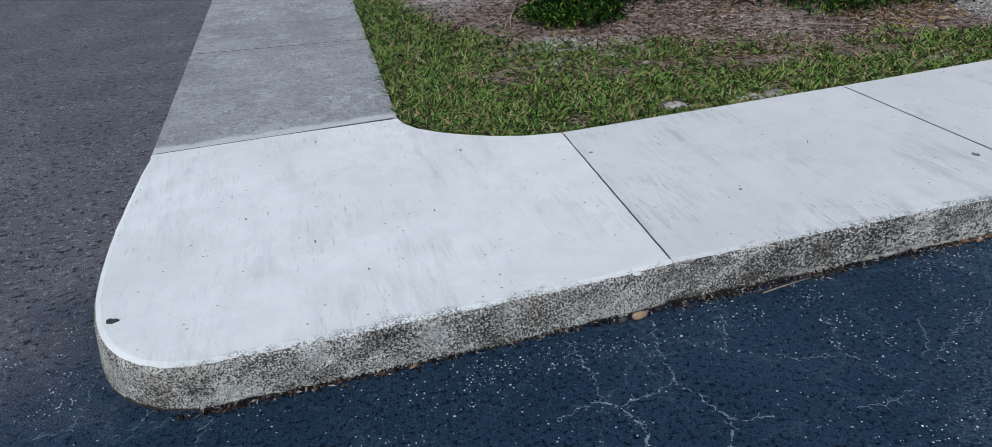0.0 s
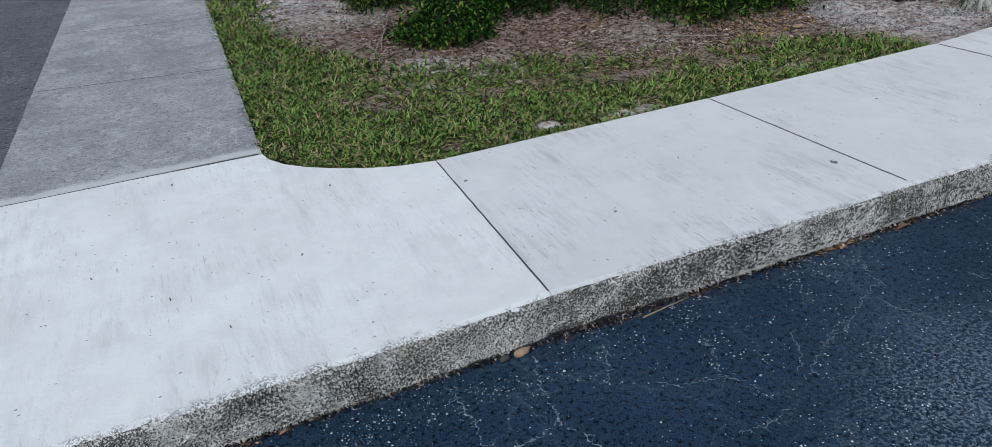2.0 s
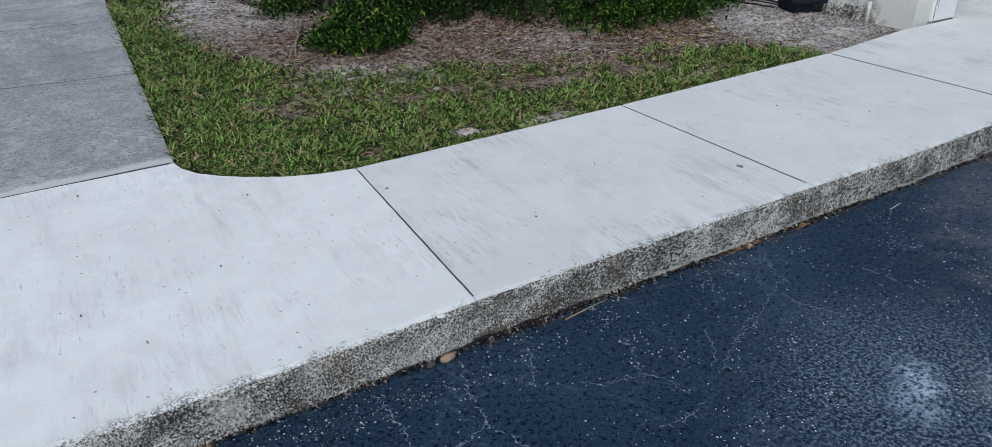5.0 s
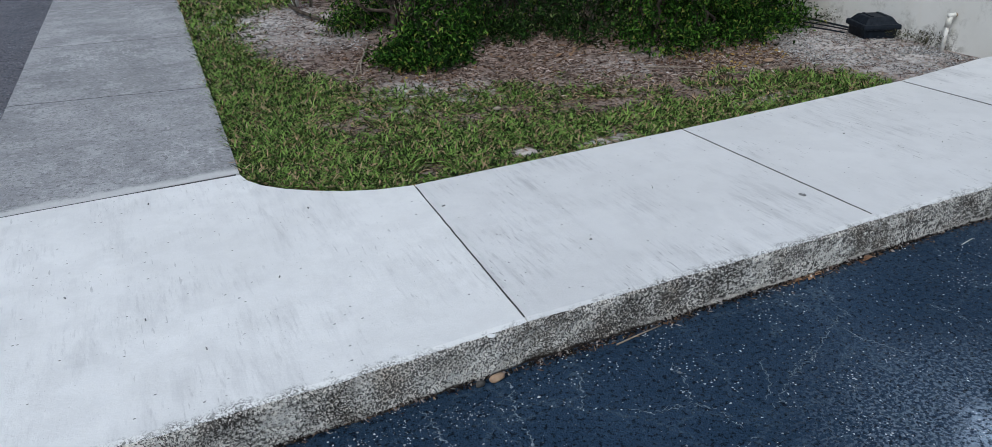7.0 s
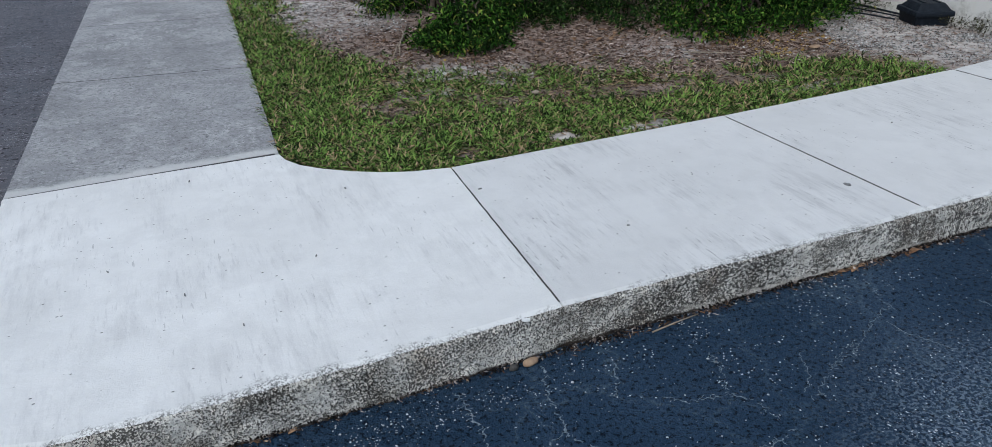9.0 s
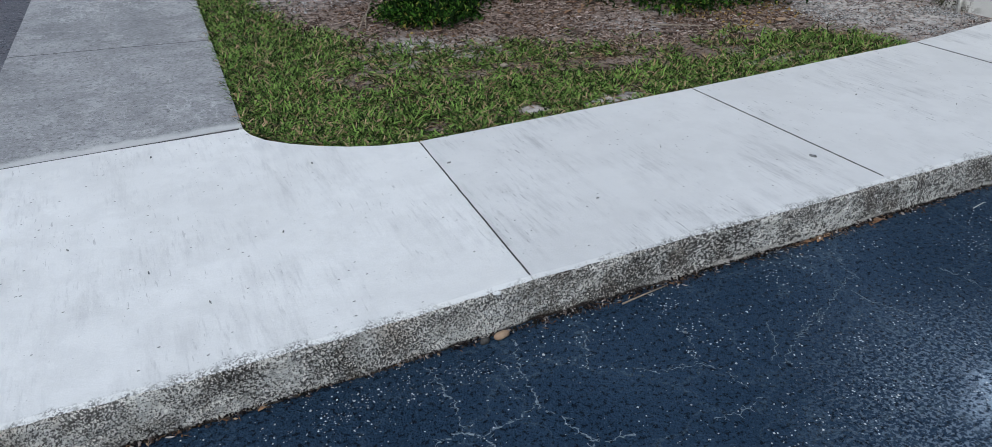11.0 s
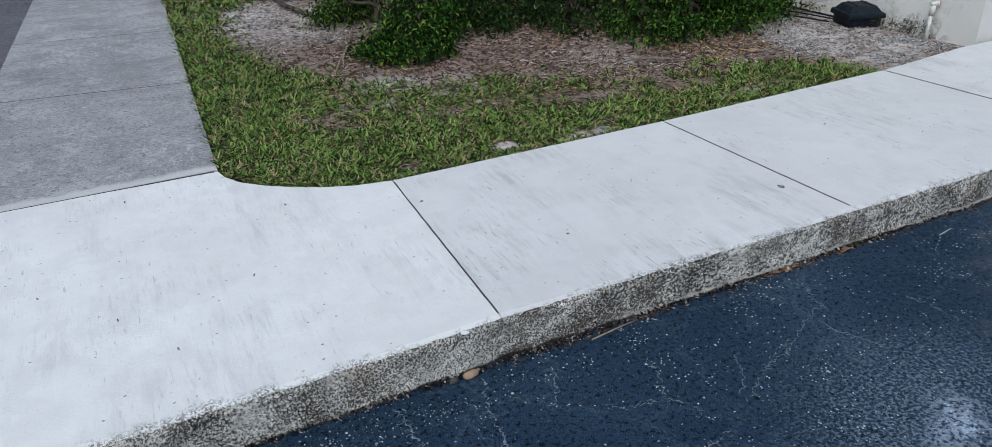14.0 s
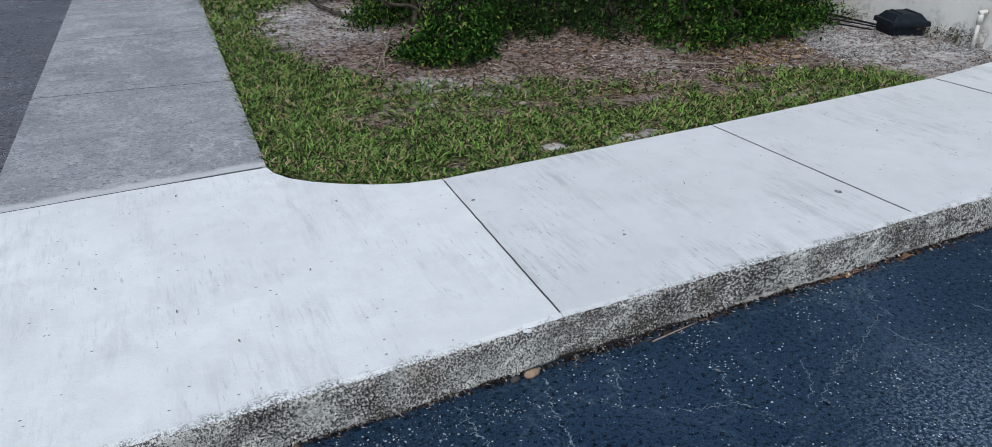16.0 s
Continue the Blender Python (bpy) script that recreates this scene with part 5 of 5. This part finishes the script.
def kerb_crumbs():
    rng = np.random.default_rng(37)
    vs, fs, n0 = [], [], 0
    for x0, x1, n, length, width, out in ((-1.5, 3.4, 3000, 0.013, 0.008, 0.009), (-1.5, 3.4, 500, 0.018, 0.004, 0.016), (0.5, 1.3, 260, 0.014, 0.004, 0.03), (3.0, 5.4, 500, 0.02, 0.01, 0.02)):
        x = rng.uniform(x0, x1, n)
        keep = rng.uniform(0, 1, n) < 0.55 + 0.9 * lumps(x, x * 0, 4.0, 3)
        x = x[keep]
        n = len(x)
        y = -0.042 - np.abs(rng.normal(0, out, n))
        v, f = flakes(x, y, np.full(n, 0.002) + rng.uniform(0, 0.008, n), rng, length, width, 0.3)
        vs.append(v), fs.append(f + n0)
        n0 += len(v)
    ob = new("kerb_crumbs", joined("kerb_crumbs", np.concatenate(vs), [np.concatenate(fs)], SCREE, False))
    return tagged(ob, "dark crumbs and pale chips gathered along the kerb foot", "litter", kind="stuff")


kerb_crumbs()


def crack(points, seed, width=0.0034):
    """A dusty crack: a ragged strip just over the asphalt."""
    rng = random.Random(seed)
    pts = [Vector(q) for q in points]
    line = []
    for a, b in zip(pts, pts[1:]):
        n = max(2, int((b - a).length / 0.008))
        line += [a.lerp(b, k / n) for k in range(n)]
    line.append(pts[-1])
    verts, faces = [], []
    for i, q in enumerate(line):
        u = (line[min(i + 1, len(line) - 1)] - line[max(i - 1, 0)]).normalized()
        s = Vector((-u.y, u.x))
        q = q + s * 0.014 * noise.noise((q.x * 30, q.y * 30, seed)) + s * rng.uniform(-0.0055, 0.0055)
        w = width * max(0.12, 0.55 + 1.1 * noise.noise((q.x * 60, q.y * 60, seed + 5)) + rng.uniform(-0.6, 0.6))
        verts += [(q.x - s.x * w, q.y - s.y * w, 0.0008), (q.x, q.y, 0.002), (q.x + s.x * w, q.y + s.y * w, 0.0008)]
    for i in range(len(line) - 1):
        a = i * 3
        if rng.random() < 0.78:
            faces += [(a, a + 1, a + 4, a + 3), (a + 1, a + 2, a + 5, a + 4)]
    # hair cracks running off to the sides
    for i in range(1, len(line) - 1):
        if rng.random() < 0.6:
            q, way = Vector(verts[i * 3 + 1]), rng.uniform(0, 6.28)
            for _ in range(rng.randint(1, 3)):
                way += rng.uniform(-0.9, 0.9)
                u = Vector((math.cos(way), math.sin(way), 0)) * rng.uniform(0.004, 0.01)
                v = Vector((-u.y, u.x, 0)).normalized() * rng.uniform(0.0006, 0.0016)
                b = len(verts)
                verts += [tuple(q - v), tuple(q + v), tuple(q + u + v * 0.6), tuple(q + u - v * 0.6)]
                faces.append((b, b + 3, b + 2, b + 1))
                q = q + u
    part("crack", mesh_of("crack", verts, faces, CRACK), None, GROUND, "crack filled with grey dust")


NEAR_CRACKS = (
    [(-0.108, -0.088), (-0.158, -0.244), (-0.161, -0.331), (-0.173, -0.364)],
    [(-0.173, -0.364), (-0.245, -0.389), (-0.340, -0.404), (-0.397, -0.369)],
    [(-0.340, -0.404), (-0.345, -0.456), (-0.329, -0.501), (-0.351, -0.556), (-0.381, -0.627)],
    [(-0.397, -0.369), (-0.373, -0.276), (-0.375, -0.180), (-0.383, -0.092)],
    [(-0.397, -0.369), (-0.474, -0.383), (-0.529, -0.404)],
    [(-0.173, -0.364), (-0.151, -0.416), (-0.136, -0.478), (-0.104, -0.556), (0.004, -0.569)],
    [(0.089, -0.163), (0.059, -0.241), (0.022, -0.295)],
    [(-0.104, -0.556), (-0.149, -0.615), (-0.174, -0.700)],
)
SIDE_CRACKS = (
    [(0.385, -0.238), (0.348, -0.350), (0.312, -0.420)],
    [(0.312, -0.420), (0.192, -0.399), (0.145, -0.357)],
    [(0.312, -0.420), (0.356, -0.468), (0.365, -0.562)],
    [(0.825, -0.369), (0.642, -0.461), (0.504, -0.538)],
    [(0.207, -0.616), (0.310, -0.627), (0.394, -0.601)],
    [(0.627, -0.349), (0.571, -0.451), (0.511, -0.494)],
    [(-1.734, 0.323), (-1.734, 0.204), (-1.753, 0.077), (-1.764, 0.006), (-1.860, 0.005)],
    [(-1.553, 0.036), (-1.572, -0.014), (-1.606, -0.051)],
    [(-1.378, -0.046), (-1.412, -0.096), (-1.435, -0.170)],
    [(1.110, -0.137), (1.054, -0.287), (0.949, -0.320), (0.807, -0.405), (0.647, -0.452)],
    [(0.982, -0.355), (1.013, -0.464), (1.060, -0.541)],
    [(1.347, -0.381), (1.375, -0.478), (1.374, -0.557)],
)
for k, line in enumerate(NEAR_CRACKS + SIDE_CRACKS):
    crack(line, k + 1, 0.0031 if k < 8 else 0.0017)


def fleck(label, x, y, z, size, seed, material, name="leaf_scrap", slim=0.62):
    rng = random.Random(seed)
    ring = [(size * (0.6 + 0.5 * rng.random()) * math.cos(a), size * slim * (0.6 + 0.5 * rng.random()) * math.sin(a)) for a in [k * math.pi / 5 for k in range(10)]]
    verts = [(a, b, 0.0) for a, b in ring] + [(a * 0.9, b * 0.9, 0.003 + 0.003 * rng.random()) for a, b in ring] + [(0, 0, 0.005)]
    faces = [(k, (k + 1) % 10, 10 + (k + 1) % 10, 10 + k) for k in range(10)] + [(10 + k, 10 + (k + 1) % 10, 20) for k in range(10)]
    ob = new(name, mesh_of(name, verts, faces, material))
    ob.location, ob.rotation_euler = (x, y, z), (0, 0, seed)
    return tagged(ob, label, "scrap")


fleck("dark dried scrap stuck to the pale corner slab", -1.664, 0.289, TOP, 0.022, 3, JOINT, "dried_scrap")
fleck("pale chipped flake of coating at the slab edge", -0.13, -0.022, TOP - 0.008, 0.017, 9, PAINTED, "coating_flake")
fleck("dull round metal marker set in the pale slab", 1.40, 0.271, TOP, 0.017, 5, STEEL, "metal_marker")
fleck("yellow-green fallen leaf on old asphalt", -2.16, 0.72, 0.001, 0.035, 7, LEAF_BROAD, "fallen_leaf")
for k, (x, y) in enumerate(((-0.975, 1.477), (-1.278, 0.816), (0.087, 0.873), (-0.62, 0.62), (-0.4, 1.12), (0.45, 0.35), (0.92, 0.62), (-0.9, 0.3), (2.1, 0.7), (2.4, 0.4), (-1.05, 0.55))):
    fleck("tiny dark crumb lying on pale concrete", x, y, TOP, 0.0075, 20 + k, STEEL, "crumb", 0.32)
stick("thin tan stalk lying along the kerb foot", [(0.28, -0.082, 0.004), (0.38, -0.07, 0.006), (0.47, -0.06, 0.005)], 0.003, 0.002, TWIG, "stalk")
stick("short white stick lying on the asphalt", [(1.83, -0.15, 0.003), (1.87, -0.143, 0.003), (1.91, -0.136, 0.003)], 0.002, 0.002, PVC, "stick")


def grit():
    """Loose pale grit on the seal, in drifts near the kerb."""
    rng = np.random.default_rng(91)
    xs, ys, sizes = [], [], []
    for cx, cy, rx, ry, n in ((-0.55, -0.15, 0.14, 0.05, 190), (-0.27, -0.17, 0.05, 0.03, 60), (-0.72, -0.22, 0.15, 0.08, 90), (-0.15, -0.2, 0.3, 0.06, 60), (0.4, -0.4, 0.5, 0.2, 120), (-1.9, -0.1, 0.2, 0.2, 60), (1.4, -0.5, 0.6, 0.3, 200), (-0.2, -0.45, 0.8, 0.2, 120), (1.9, -1.0, 0.6, 0.4, 260)):
        xs.append(rng.normal(cx, rx, n)), ys.append(np.minimum(rng.normal(cy, ry, n), -0.06)), sizes.append(rng.gamma(3.0, 0.0005, n) + 0.0007)
    x, y, r = np.concatenate(xs), np.concatenate(ys), np.concatenate(sizes)
    n = len(x)
    shape = np.array([[1, 0, 0], [0, 1, 0], [-1, 0, 0], [0, -1, 0], [0, 0, 0.8], [0, 0, -0.4]], float)
    turn = rng.uniform(0, 6.28, n)
    p = shape[None] * rng.uniform(0.6, 1.3, (n, 6, 1)) * r[:, None, None]
    c, q = np.cos(turn)[:, None], np.sin(turn)[:, None]
    p = np.stack([p[..., 0] * c - p[..., 1] * q + x[:, None], p[..., 0] * q + p[..., 1] * c + y[:, None], p[..., 2] + (r * 0.3)[:, None]], 2)
    b = (np.arange(n) * 6)[:, None]
    tri = np.concatenate([b + np.array([[k, (k + 1) % 4, 4]]) for k in range(4)] + [b + np.array([[(k + 1) % 4, k, 5]]) for k in range(4)])
    pale = tinted("pale_grit", ((0.0, (0.2, 0.22, 0.24)), (0.5, (0.42, 0.45, 0.48)), (1.0, (0.66, 0.69, 0.72))), 0.85, 0.25)
    ob = new("grit", joined("grit", p.reshape(-1, 3), [tri], pale, False))
    return tagged(ob, "loose pale grit scattered on the dark asphalt", "grit", kind="stuff")


grit()


def dead_leaf(at, turn, size, label="curled tan dead leaf lying on the brown litter", group="dead leaves under the shrubs"):
    """A curled dry leaf, with a short stalk."""
    verts, faces, n = [], [], 6
    for i in range(n + 1):
        t = i / n
        w = 0.24 * math.sin(math.pi * (0.06 + 0.9 * t)) ** 0.8
        lift = 0.1 * math.sin(math.pi * t) + 0.1 * t * t
        for k in (-1, 0, 1):
            verts.append((size * (t - 0.5), size * w * k, size * (lift + 0.2 * abs(k) * w * 2)))
    for i in range(n):
        a = i * 3
        faces += [(a, a + 1, a + 4, a + 3), (a + 1, a + 2, a + 5, a + 4)]
    base = new("dead_leaf", mesh_of("dead_leaf", verts, faces, DRY, True))
    base.location, base.rotation_euler = at, (0, 0, turn)
    solid = base.modifiers.new("thick", "SOLIDIFY")
    solid.thickness = 0.0012
    return tagged(base, label, "dead leaf", group)


DRY = mottled("tan_dry_leaf", (0.13, 0.07, 0.04), (0.33, 0.21, 0.13), 40, 0.8, 0.2)
YELLOWED = tinted("yellowed_leaves", ((0.0, (0.16, 0.09, 0.03)), (0.6, (0.4, 0.25, 0.07)), (1.0, (0.5, 0.38, 0.1))), 0.7, 0.2)
litter("yellowed_leaf_litter", "yellowed fallen leaves under the low shrubs", YELLOWED, ((2.35, 3.1, 1.95, 2.5, 330), (0.5, 0.95, 2.72, 3.0, 60)), 0.03, 0.014, 15, False)
leaf_rng = random.Random(17)
for k in range(16):
    x, y = leaf_rng.uniform(1.25, 2.3), 0
    y = 3.05 - 0.28 * max(0, x - 1.4) - leaf_rng.uniform(0.02, 0.3)
    dead_leaf((x, y, bed_height(x, y) + 0.004), leaf_rng.uniform(0, 6.28), leaf_rng.uniform(0.04, 0.075))

for x, y, turn, size in ((1.13, -0.066, 0.3, 0.036), (1.08, -0.06, 2.9, 0.034), (1.17, -0.058, 3.3, 0.03), (-0.84, -0.06, 0.2, 0.026), (1.42, -0.062, 0.1, 0.05)):
    dead_leaf((x, y, 0.003), turn, size, "curled dry leaf lying against the kerb foot", "dead leaves along the kerb")



# Simple stand-in shape for a small far object of unknown kind.
def brown_white_bar():
    base = thing("brown_white_bar", "long brown object with a crumpled white end and black tip on the asphalt", "board", (-1.46, 14.8, 0.0))
    base.rotation_euler = (0, 0, radians(-20))
    part("board", box(-0.55, 0.0, -0.03, 0.03, 0.0, 0.035, 0.006), HUSK, base, "long brown bar")
    wrap = bmesh.new()
    bmesh.ops.create_icosphere(wrap, subdivisions=3, radius=1)
    for v in wrap.verts:
        k = 1 + 0.25 * noise.noise(v.co * 1.7)
        v.co = Vector((0.08 + v.co.x * 0.13 * k, v.co.y * (0.05 + 0.02 * v.co.x) * k, max(0.0, 0.04 + v.co.z * (0.04 + 0.02 * v.co.x) * k)))
    part("wrapping", wrap, PAINTED, base, "crumpled white wrapping")
    part("tip", box(0.19, 0.225, -0.035, 0.035, 0.0, 0.07, 0.01), BLACK, base, "black end")
    return base


brown_white_bar()

WEEDS = "weeds at the wall foot"
for k, (x, y) in enumerate(((3.97, 1.93), (3.99, 1.80), (3.98, 1.70), (3.96, 2.55))):
    shrub("small dry brown weed at the white wall foot", (x, y, 0.115), [(0, 0, 0.04, 0.05, 0.06, 0.05)], 26, 0.02, 0.3, WEED, 200 + k, 2, 0.05, 5, group=WEEDS, spread=0.01, girth=0.25)
stick("black cable lying along the wall foot", [(3.45, 3.0, 0.13), (3.62, 2.78, 0.128), (3.72, 2.5, 0.128), (3.78, 2.22, 0.13)], 0.006, 0.006, BLACK, "cable")
stick("black cable lying along the wall foot", [(3.6, 3.05, 0.13), (3.8, 2.7, 0.128), (3.86, 2.4, 0.128), (3.88, 2.2, 0.13)], 0.005, 0.005, BLACK, "cable")
